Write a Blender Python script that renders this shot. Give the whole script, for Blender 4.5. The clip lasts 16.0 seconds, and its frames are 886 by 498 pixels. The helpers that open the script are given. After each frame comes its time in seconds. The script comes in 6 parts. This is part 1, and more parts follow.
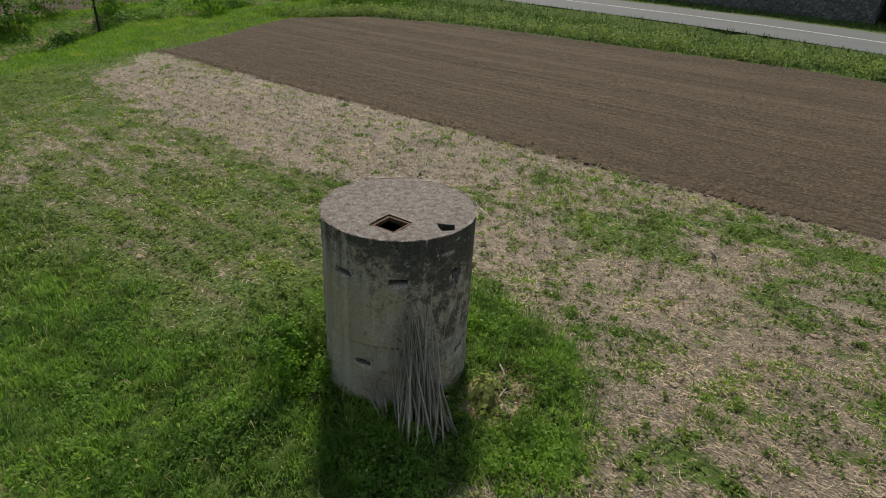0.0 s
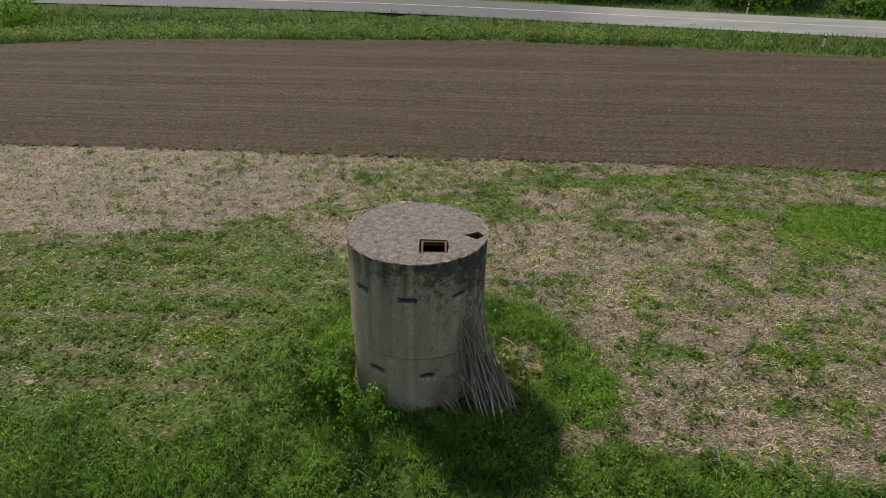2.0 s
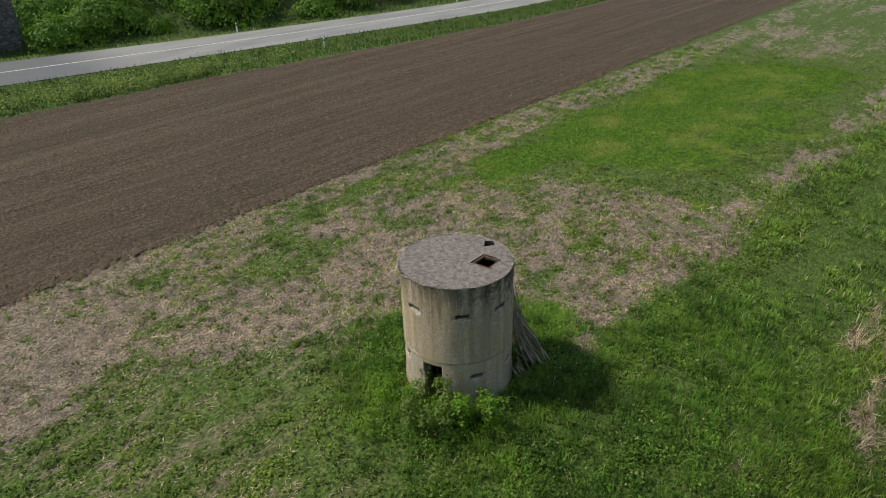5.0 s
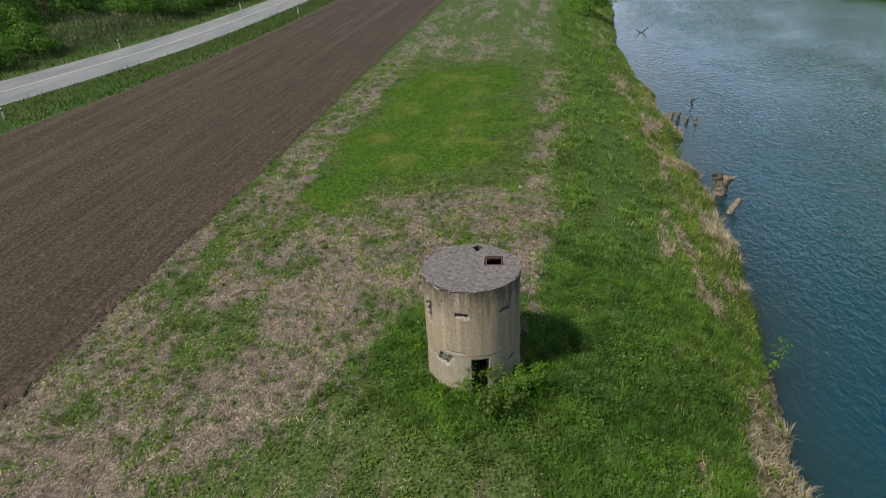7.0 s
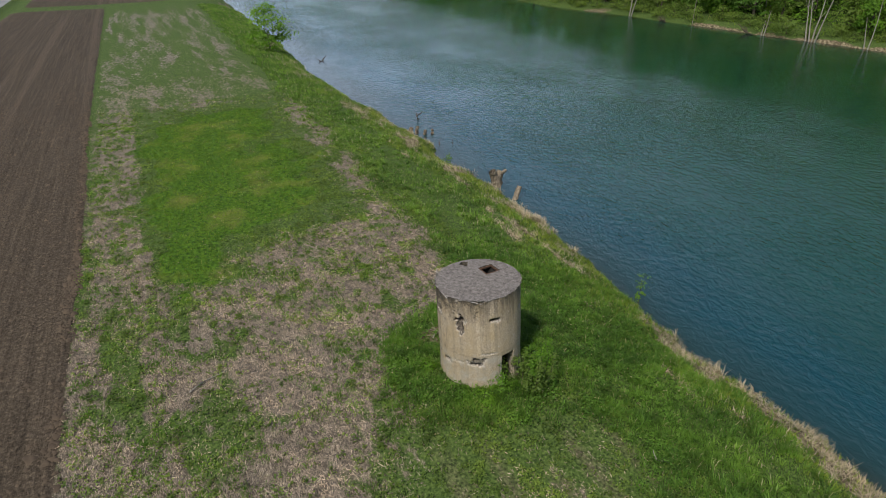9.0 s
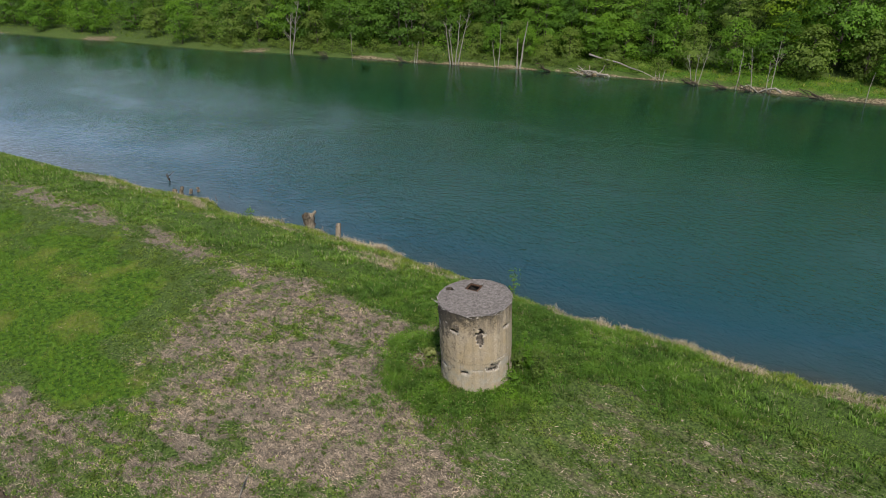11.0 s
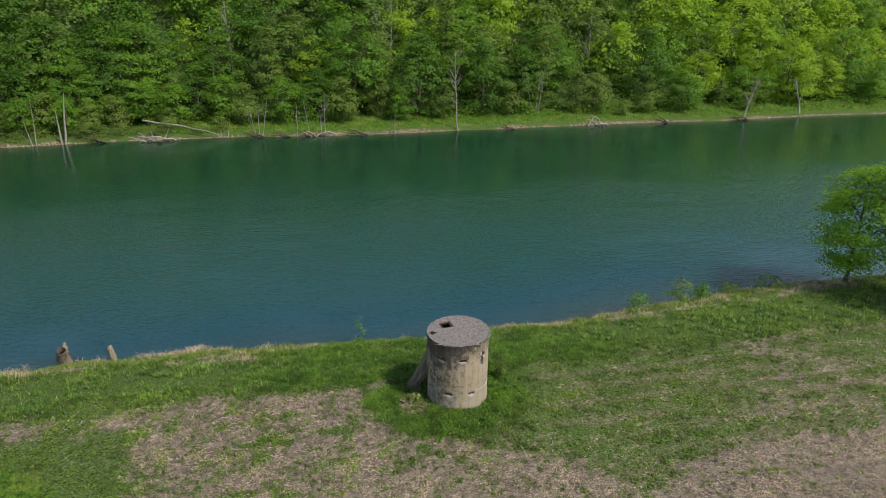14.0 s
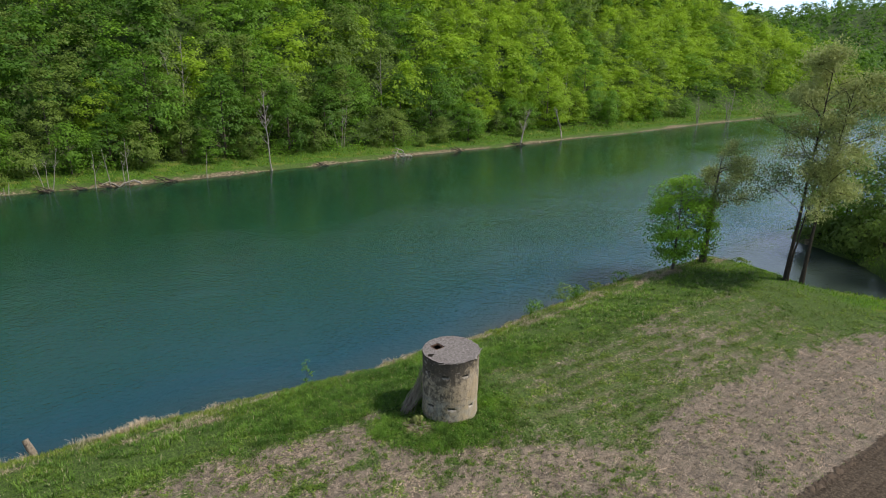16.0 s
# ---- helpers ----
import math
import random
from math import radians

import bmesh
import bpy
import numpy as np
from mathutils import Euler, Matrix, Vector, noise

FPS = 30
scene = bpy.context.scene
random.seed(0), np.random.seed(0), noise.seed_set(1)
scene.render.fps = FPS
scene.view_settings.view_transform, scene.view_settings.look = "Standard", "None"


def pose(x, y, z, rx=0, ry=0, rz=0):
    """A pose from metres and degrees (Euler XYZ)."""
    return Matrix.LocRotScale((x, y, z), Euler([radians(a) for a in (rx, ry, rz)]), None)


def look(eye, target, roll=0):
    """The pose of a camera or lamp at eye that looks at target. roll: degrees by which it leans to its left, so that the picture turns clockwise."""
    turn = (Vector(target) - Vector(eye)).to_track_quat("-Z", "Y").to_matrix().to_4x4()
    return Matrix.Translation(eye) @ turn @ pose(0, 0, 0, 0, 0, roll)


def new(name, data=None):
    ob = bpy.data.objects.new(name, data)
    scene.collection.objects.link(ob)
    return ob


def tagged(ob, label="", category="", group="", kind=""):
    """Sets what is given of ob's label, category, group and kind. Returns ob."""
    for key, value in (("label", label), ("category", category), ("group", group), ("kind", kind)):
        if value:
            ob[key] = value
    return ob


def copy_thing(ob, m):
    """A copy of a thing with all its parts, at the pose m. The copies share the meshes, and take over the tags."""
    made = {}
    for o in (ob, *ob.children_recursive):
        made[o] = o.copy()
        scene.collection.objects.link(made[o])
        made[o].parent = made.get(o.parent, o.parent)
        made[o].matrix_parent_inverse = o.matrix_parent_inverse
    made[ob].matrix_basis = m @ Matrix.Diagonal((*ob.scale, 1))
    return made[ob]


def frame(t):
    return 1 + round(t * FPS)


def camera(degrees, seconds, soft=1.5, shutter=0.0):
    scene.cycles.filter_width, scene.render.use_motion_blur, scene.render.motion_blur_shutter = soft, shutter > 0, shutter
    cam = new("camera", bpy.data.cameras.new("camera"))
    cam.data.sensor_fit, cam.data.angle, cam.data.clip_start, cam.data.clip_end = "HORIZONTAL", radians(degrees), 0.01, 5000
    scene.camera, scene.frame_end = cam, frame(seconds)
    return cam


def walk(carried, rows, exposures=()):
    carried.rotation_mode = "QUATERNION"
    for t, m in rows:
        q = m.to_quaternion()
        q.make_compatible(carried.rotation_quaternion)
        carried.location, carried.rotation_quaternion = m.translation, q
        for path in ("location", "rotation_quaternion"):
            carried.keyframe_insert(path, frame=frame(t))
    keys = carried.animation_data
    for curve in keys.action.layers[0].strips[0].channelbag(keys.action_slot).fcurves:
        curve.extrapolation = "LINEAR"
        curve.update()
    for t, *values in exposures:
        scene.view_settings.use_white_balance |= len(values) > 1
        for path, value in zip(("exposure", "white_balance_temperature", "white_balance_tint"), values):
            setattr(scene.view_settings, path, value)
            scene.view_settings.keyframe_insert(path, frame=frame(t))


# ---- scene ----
cam = camera(68.3, 16.0, soft=1.0)
ROWS = [
    (0.0, 8.606, -8.759, 9.259, 61.96, -0.42, 39.97),
    (0.5, 7.298, -10.025, 9.595, 61.41, -0.17, 31.61),
    (1.0, 5.760, -11.156, 9.923, 60.90, 0.03, 23.23),
    (1.5, 4.009, -12.112, 10.261, 60.74, 0.25, 14.67),
    (2.0, 2.082, -12.852, 10.608, 60.56, 0.47, 6.03),
    (2.5, -0.001, -13.312, 10.972, 60.45, 0.67, -2.64),
    (3.0, -2.205, -13.475, 11.334, 60.27, 0.86, -11.38),
    (3.5, -4.469, -13.328, 11.712, 60.25, 1.03, -20.08),
    (4.0, -6.772, -12.794, 12.121, 60.26, 1.15, -28.73),
    (4.5, -9.050, -11.886, 12.530, 60.27, 1.23, -37.38),
    (5.0, -11.241, -10.624, 12.927, 60.32, 1.26, -46.03),
    (5.5, -13.292, -9.017, 13.310, 60.43, 1.26, -54.67),
    (6.0, -15.147, -7.077, 13.676, 60.62, 1.24, -63.31),
    (6.5, -16.750, -4.815, 14.024, 60.92, 1.20, -71.94),
    (7.0, -18.032, -2.254, 14.371, 61.30, 1.15, -80.53),
    (7.5, -18.899, 0.549, 14.754, 61.68, 1.07, -88.96),
    (8.0, -19.338, 3.544, 15.091, 62.09, 0.92, -97.34),
    (8.5, -19.274, 6.601, 15.484, 62.36, 0.86, -105.66),
    (9.0, -18.782, 9.706, 15.851, 62.80, 0.76, -113.99),
    (9.5, -17.815, 12.810, 16.209, 63.34, 0.64, -122.31),
    (10.0, -16.372, 15.838, 16.573, 63.92, 0.50, -130.60),
    (10.5, -14.479, 18.711, 16.942, 64.53, 0.35, -138.85),
    (11.0, -12.160, 21.351, 17.318, 65.17, 0.20, -147.03),
    (11.5, -9.441, 23.681, 17.702, 65.83, 0.04, -155.13),
    (12.0, -6.361, 25.635, 18.090, 66.50, -0.13, -163.12),
    (12.5, -3.000, 27.183, 18.471, 67.23, -0.32, -170.97),
    (13.0, 0.604, 28.269, 18.817, 67.95, -0.46, -178.73),
    (13.5, 4.372, 28.843, 19.122, 68.70, -0.59, -186.36),
    (14.0, 8.102, 28.918, 19.397, 69.44, -0.77, -193.67),
    (14.5, 11.502, 28.702, 19.560, 70.36, -0.85, -200.05),
    (15.0, 14.586, 28.241, 19.704, 71.21, -0.93, -205.70),
    (15.5, 17.325, 27.571, 19.809, 72.01, -0.95, -210.73),
    (16.0, 19.730, 26.736, 19.904, 72.68, -0.98, -215.13),
]
walk(cam, [(t, pose(x, y, z, rx, ry, rz)) for t, x, y, z, rx, ry, rz in ROWS],
     [(0.0, -0.19, 7000, 7), (4.0, -0.16, 6850, 8), (6.5, -0.25, 6400, 9), (9.0, -0.33, 6350, 10), (11.5, -0.10, 6400, 12), (16.0, -0.06, 6300, 12)])

# ---- world and sun ----
SUN_AZ, SUN_EL = -40.0, 52.0
world = bpy.data.worlds.new("sky")
scene.world = world
world.use_nodes = True
wn = world.node_tree
wn.nodes.clear()
sky = wn.nodes.new("ShaderNodeTexSky")
sky.sky_type = "NISHITA"
sky.sun_disc = False
sky.sun_elevation, sky.sun_rotation = radians(SUN_EL), radians(SUN_AZ)
sky.air_density, sky.dust_density, sky.ozone_density = 1.0, 0.9, 1.0
bg = wn.nodes.new("ShaderNodeBackground")
bg.inputs["Strength"].default_value = 0.062
wout = wn.nodes.new("ShaderNodeOutputWorld")
haze = wn.nodes.new("ShaderNodeHueSaturation")
haze.inputs["Saturation"].default_value = 1.0
wn.links.new(sky.outputs[0], haze.inputs["Color"])
# thin bright cloud spread over the whole sky
way = wn.nodes.new("ShaderNodeTexCoord")
veil = wn.nodes.new("ShaderNodeTexNoise")
veil.inputs["Scale"].default_value, veil.inputs["Detail"].default_value = 2.4, 5.0
wn.links.new(way.outputs["Generated"], veil.inputs["Vector"])
much = wn.nodes.new("ShaderNodeValToRGB")
much.color_ramp.elements[0].position, much.color_ramp.elements[1].position = 0.40, 0.66
much.color_ramp.elements[0].color, much.color_ramp.elements[1].color = (0.02, 0.02, 0.02, 1), (0.26, 0.26, 0.26, 1)
wn.links.new(veil.outputs[0], much.inputs[0])
blend = wn.nodes.new("ShaderNodeMix")
blend.data_type = "RGBA"
blend.inputs[7].default_value = (18.5, 22.6, 29.0, 1)
low = wn.nodes.new("ShaderNodeSeparateXYZ")
wn.links.new(way.outputs["Generated"], low.inputs[0])
near = wn.nodes.new("ShaderNodeMapRange")
near.inputs["From Min"].default_value, near.inputs["From Max"].default_value = 0.0, 0.66
near.inputs["To Min"].default_value, near.inputs["To Max"].default_value = 0.95, 0.0
wn.links.new(low.outputs[2], near.inputs["Value"])
most = wn.nodes.new("ShaderNodeMath")
most.operation = "MAXIMUM"
wn.links.new(much.outputs[0], most.inputs[0])
wn.links.new(near.outputs[0], most.inputs[1])
wn.links.new(most.outputs[0], blend.inputs[0])
wn.links.new(haze.outputs[0], blend.inputs[6])
wn.links.new(blend.outputs[2], bg.inputs[0])
wn.links.new(bg.outputs[0], wout.inputs[0])

sun = new("sun", bpy.data.lights.new("sun", "SUN"))
sun.data.energy, sun.data.angle, sun.data.color = 5.0, radians(5.0), (1.0, 0.94, 0.82)
sd = Vector((math.sin(radians(SUN_AZ)) * math.cos(radians(SUN_EL)), math.cos(radians(SUN_AZ)) * math.cos(radians(SUN_EL)), math.sin(radians(SUN_EL))))
sun.matrix_world = look(sd * 60, (0, 0, 0))

rng = np.random.default_rng(7)


# ---- mesh helpers ----
def link_mesh(name, V, F, mat=None, smooth=False, uniform=True):
    """A mesh object from arrays of corners and faces (all faces with the same number of corners, or a list of such arrays)."""
    me = bpy.data.meshes.new(name)
    V = np.asarray(V, dtype=np.float32)
    groups = [F] if uniform else F
    groups = [np.asarray(g, dtype=np.int32) for g in groups if len(g)]
    loops = np.concatenate([g.ravel() for g in groups])
    starts, at = [], 0
    for g in groups:
        starts.append(at + np.arange(len(g), dtype=np.int32) * g.shape[1])
        at += g.size
    starts = np.concatenate(starts)
    me.vertices.add(len(V))
    me.vertices.foreach_set("co", V.ravel())
    me.loops.add(len(loops))
    me.loops.foreach_set("vertex_index", loops)
    me.polygons.add(len(starts))
    me.polygons.foreach_set("loop_start", starts)
    me.update(calc_edges=True)
    me.validate()
    if smooth:
        me.polygons.foreach_set("use_smooth", np.ones(len(me.polygons), dtype=bool))
    if mat:
        me.materials.append(mat)
    return new(name, me)


def part(name, bm, material, parent, label=""):
    """One bmesh as one mesh object under a thing or a part."""
    me = bpy.data.meshes.new(name)
    bm.to_mesh(me)
    bm.free()
    me.materials.append(material)
    ob = new(name, me)
    ob.parent = parent
    return tagged(ob, label)


def under(ob, parent, label=""):
    ob.parent = parent
    return tagged(ob, label)


def thing(name, x, y, z, label, category, group="", turn=0.0):
    ob = new(name)
    ob.empty_display_size = 0.2
    ob.matrix_basis = pose(x, y, z, 0, 0, turn)
    return tagged(ob, label, category, group)


def box(bm, size, m=Matrix(), bevel=0.0):
    made = bmesh.ops.create_cube(bm, size=1, matrix=m @ Matrix.Diagonal((*size, 1)))["verts"]
    if bevel:
        edges = {e for v in made for e in v.link_edges}
        bmesh.ops.bevel(bm, geom=list(edges), offset=bevel, segments=2, affect="EDGES")


def tube(points, radii, sides=6, jitter=0.0, gen=None):
    """A tapered tube along points: its corners and four-cornered faces."""
    P = np.asarray(points, float)
    n = len(P)
    T = np.gradient(P, axis=0)
    T /= np.linalg.norm(T, axis=1)[:, None] + 1e-9
    ref = np.where(np.abs(T[:, 2:3]) > 0.95, np.array([[1.0, 0, 0]]), np.array([[0, 0, 1.0]]))
    U = np.cross(T, ref)
    U /= np.linalg.norm(U, axis=1)[:, None] + 1e-9
    W = np.cross(T, U)
    a = np.arange(sides) * 2 * np.pi / sides
    R = np.asarray(radii, float)[:, None] * np.ones(sides)[None]
    if jitter:
        R = R * (1 + gen.uniform(-jitter, jitter, R.shape))
    V = P[:, None] + R[..., None] * (np.cos(a)[None, :, None] * U[:, None] + np.sin(a)[None, :, None] * W[:, None])
    i, j = np.meshgrid(np.arange(n - 1), np.arange(sides), indexing="ij")
    k = (j + 1) % sides
    F = np.stack([i * sides + j, i * sides + k, (i + 1) * sides + k, (i + 1) * sides + j], -1).reshape(-1, 4)
    return V.reshape(-1, 3), F


def join(pieces):
    """Joins several (corners, faces) of the same kind of face."""
    V, F, at = [], [], 0
    for v, f in pieces:
        V.append(v)
        F.append(np.asarray(f) + at)
        at += len(v)
    return np.concatenate(V), np.concatenate(F)


# ---- smooth noise on the plan ----
TABLE = rng.random((256, 256))


def vnoise(x, y):
    xi, yi = np.floor(x).astype(int), np.floor(y).astype(int)
    fx, fy = x - xi, y - yi
    fx, fy = fx * fx * (3 - 2 * fx), fy * fy * (3 - 2 * fy)
    a, b = TABLE[xi % 256, yi % 256], TABLE[(xi + 1) % 256, yi % 256]
    c, d = TABLE[xi % 256, (yi + 1) % 256], TABLE[(xi + 1) % 256, (yi + 1) % 256]
    return (a * (1 - fx) + b * fx) * (1 - fy) + (c * (1 - fx) + d * fx) * fy


def fbm(x, y, size, octaves=3):
    total, amp, norm, f = 0, 1.0, 0.0, 1.0 / size
    for k in range(octaves):
        total = total + amp * vnoise(x * f + 17.3 * k, y * f + 5.1 * k)
        norm += amp
        amp *= 0.5
        f *= 2.03
    return total / norm


def step(a, b, v):
    t = np.clip((v - a) / (b - a), 0, 1)
    return t * t * (3 - 2 * t)


# ---- the plan: lines of the land ----
WATER = -3.05
SHORE_X = [-400, -60, -50, -37, -26, -19, -12, -4, 1, 8, 15, 20, 26, 30, 33, 50, 65, 83, 95, 160, 300, 500]
SHORE_Y = [-14, -14, -13.5, -14.0, -13.5, -12.5, -11.8, -11.5, -11.5, -12.0, -12.7, -12.3, -12.3, -11.3, -12.2, -10.9, -9.6, -10.5, -10.7, -10.7, -20, -60]
FAR_X = [-700, -420, -300, -230, -158, -85, -40, -5, 20, 45, 58, 80, 116, 146, 220, 500]
FAR_Y = [-60, -95, -107, -102, -98, -92.4, -90.8, -89.8, -89.6, -88.8, -86.5, -82, -75, -72, -62, -40]
PLOW_X = [-45, -42, -38, -30, -20, 0, 12, 30, 45, 65, 110, 140]
PLOW_Y = [28, 31, 35.5, 37.6, 38.5, 39.2, 38.0, 35.0, 33.4, 32.7, 32.6, 32.6]
ROAD_X = [-120, -60, -30, -9, 0, 13.5, 24, 43, 55, 75, 115, 200, 400]
ROAD_NEAR = [58, 54, 51, 49.2, 46.8, 44.0, 41.6, 37.6, 36.3, 35.9, 35.6, 34, 30]
ROAD_FAR = [68, 64, 60.3, 58.2, 56.2, 52.2, 49.4, 45.2, 43.2, 42.5, 42.6, 41, 37]
CREEK = np.array([(-55, -18), (-54, -10), (-54, -6), (-51.5, 0), (-48.6, 4), (-49.8, 9), (-52, 13.5), (-55.5, 19), (-54.5, 26), (-55, 38), (-62, 52)], float)


def creek_dist(x, y):
    best = np.full(np.shape(x), 1e9)
    for (ax, ay), (bx, by) in zip(CREEK[:-1], CREEK[1:]):
        t = np.clip(((x - ax) * (bx - ax) + (y - ay) * (by - ay)) / ((bx - ax) ** 2 + (by - ay) ** 2), 0, 1)
        best = np.minimum(best, np.hypot(x - ax - t * (bx - ax), y - ay - t * (by - ay)))
    return best


def shore(x):
    return np.interp(x, SHORE_X, SHORE_Y) + 1.2 * (fbm(x, x * 0 + 3.0, 4.5, 3) - 0.5) + 0.9 * (fbm(x, x * 0 + 9.0, 1.1, 2) - 0.5)


def far_shore(x):
    return np.interp(x, FAR_X, FAR_Y) + 2.4 * (fbm(x, x * 0 + 1.0, 16.0, 3) - 0.5)


def plowed(x, y):
    """1 within the tilled field."""
    edge = np.interp(x, PLOW_X, PLOW_Y) + 0.5 * (fbm(x, y, 1.5, 2) - 0.5)
    near = 15.1 + 0.35 * (fbm(x, x * 0 + 2.0, 2.0, 3) - 0.5) + 0.6 * step(10, 60, x)
    west = -38.5 - 4.0 * step(15, 31, y) + 0.5 * (fbm(x, y, 1.2, 2) - 0.5)
    main = step(-0.18, 0.18, y - near) * step(-0.35, 0.35, edge - y) * step(-0.3, 0.3, x - west) * step(0, 2, 138 - x)
    beyond = step(-1, 1, x - 143) * step(-1, 1, y - 2) * step(0, 2, 32 - y)
    over = step(0, 2, -61.5 - x) * step(0, 2, y + 4) * step(0, 3, 44 - y)
    return np.maximum(np.maximum(main, beyond), over)


def height(x, y):
    x, y = np.asarray(x, float), np.asarray(y, float)
    s = shore(x)
    d = y - s
    land = -0.53 + 0.12 * step(8, 2, y) * step(-12, 4, x) + 0.34 * np.exp(-(np.hypot(x, y) / 4.6) ** 2)
    land = land - 0.95 * step(-2.0, -10.0, y) * step(-60, -20, x) - 0.35 * step(-20, -60, x) * step(8, -6, y)
    land = land + 0.10 * (fbm(x, y, 5.0, 3) - 0.5) + 0.05 * (fbm(x, y, 0.9, 2) - 0.5)
    rn = np.interp(x, ROAD_X, ROAD_NEAR)
    rf = np.interp(x, ROAD_X, ROAD_FAR)
    land = land + 0.22 * step(15, 36, y) - 0.25 * step(-5, -2, y - rn) * step(0, -1.2, y - rn) + 0.28 * step(-2.2, 0, y - rn)
    up = y - rf
    land = land + step(4, 9, up) * 1.6 * step(5, 25, x) + np.clip(up - 9, 0, 160) * 0.28 * step(9, 20, up)
    furrow = plowed(x, y)
    land = land + 0.10 * furrow + 0.08 * furrow * (fbm(x, y, 0.5, 2) - 0.5)
    deck = step(-0.9, -0.2, y - rn) * step(0.9, 0.2, y - rf)
    land = land * (1 - deck) + 0.06 * deck
    bank = WATER - 0.25 + (land - WATER + 0.25) * np.clip(d / 3.4, 0, 1) ** 0.55
    z = np.where(d < 3.4, bank, land)
    bed = np.maximum(WATER - 0.25 + d * 0.35, WATER - 2.6)
    z = np.where(d < 0, bed, z)
    c = creek_dist(x, y)
    wide = np.interp(y, [-18, -10, -6, 0, 4, 10, 52], [10, 8, 7.0, 4.8, 2.2, 1.2, 1.0])
    ditch = WATER - 0.5 + np.clip((c - wide) / 4.2, 0, 1) ** 0.6 * 2.6
    ditch = ditch + 1.3 * step(6, 22, y)
    z = np.where((c < wide + 4.2) & (y > s - 2), np.minimum(z, ditch), z)
    f = far_shore(x)
    e = f - y
    hill_end = (step(-480, -235, x) * 0.85 + 0.15) * (1 - 0.85 * step(80, 200, x))
    rise = 0.9 * step(0, 2.0, e) + 0.10 * np.clip(e - 2, 0, 12) + 0.60 * np.clip(e - 13, 0, 92) * hill_end + 0.06 * np.clip(e - 105, 0, 200)
    rise = rise + 1.2 * (fbm(x, y, 9.0, 2) - 0.5) * step(3, 20, e)
    far = WATER - 0.15 + rise
    z = np.where(e > 0, far, np.where(e > -8, np.maximum(np.minimum(z, WATER - 0.15), WATER - 2.6 * np.clip(-e / 8, 0, 1) - 0.15), z))
    ridge = 62 * step(-520, -900, x) + 30 * step(230, 600, x)
    z = z + ridge * step(-700, -60, -np.abs(y + 150)) * np.where(e > -40, 1, 0.15)
    return z


# ---- materials ----
class Mat:
    """A node material under construction."""

    def __init__(self, name, rough=0.85, metal=0.0, spec=0.3):
        self.m = bpy.data.materials.new(name)
        self.m.use_nodes = True
        self.t = self.m.node_tree
        self.b = self.t.nodes["Principled BSDF"]
        self.b.inputs["Roughness"].default_value = rough
        self.b.inputs["Metallic"].default_value = metal
        self.b.inputs["Specular IOR Level"].default_value = spec

    def node(self, kind, **inputs):
        n = self.t.nodes.new(kind)
        for k, v in inputs.items():
            self.put(n.inputs[k.replace("_", " ")], v)
        return n

    def put(self, socket, v):
        if isinstance(v, bpy.types.NodeSocket):
            self.t.links.new(v, socket)
        elif isinstance(v, (tuple, list)) and len(v) == 3 and socket.type == "RGBA":
            socket.default_value = (*v, 1)
        else:
            socket.default_value = v

    def coords(self, scale=(1, 1, 1)):
        n = self.node("ShaderNodeMapping", Vector=self.node("ShaderNodeTexCoord").outputs["Object"])
        n.inputs["Scale"].default_value = scale
        return n.outputs[0]

    def place(self, scale=(1, 1, 1)):
        n = self.node("ShaderNodeMapping", Vector=self.node("ShaderNodeNewGeometry").outputs["Position"])
        n.inputs["Scale"].default_value = scale
        return n.outputs[0]

    def noise(self, vec, scale, detail=4.0, rough=0.6):
        return self.node("ShaderNodeTexNoise", Vector=vec, Scale=scale, Detail=detail, Roughness=rough).outputs[0]

    def ramp(self, fac, *stops):
        n = self.node("ShaderNodeValToRGB", Fac=fac)
        e = n.color_ramp.elements
        while len(e) < len(stops):
            e.new(0.5)
        for el, (p, c) in zip(e, stops):
            el.position = p
            el.color = (*c, 1) if isinstance(c, (tuple, list)) else (c, c, c, 1)
        return n.outputs[0]

    def mix(self, fac, a, b, blend="MIX"):
        n = self.t.nodes.new("ShaderNodeMix")
        n.data_type, n.blend_type = "RGBA", blend
        self.put(n.inputs[0], fac)
        self.put(n.inputs[6], a)
        self.put(n.inputs[7], b)
        return n.outputs[2]

    def math(self, op, a, b=0.0, clamp=False):
        n = self.t.nodes.new("ShaderNodeMath")
        n.operation, n.use_clamp = op, clamp
        self.put(n.inputs[0], a)
        self.put(n.inputs[1], b)
        return n.outputs[0]

    def attr(self, name, out="Fac"):
        n = self.t.nodes.new("ShaderNodeAttribute")
        n.attribute_name = name
        return n.outputs[out]

    def colour(self, v):
        self.put(self.b.inputs["Base Color"], v)
        return self

    def rough(self, v):
        self.put(self.b.inputs["Roughness"], v)
        return self

    def bump(self, h, strength=0.5, distance=0.02):
        n = self.node("ShaderNodeBump", Height=h, Strength=strength, Distance=distance)
        self.put(self.b.inputs["Normal"], n.outputs[0])
        return self


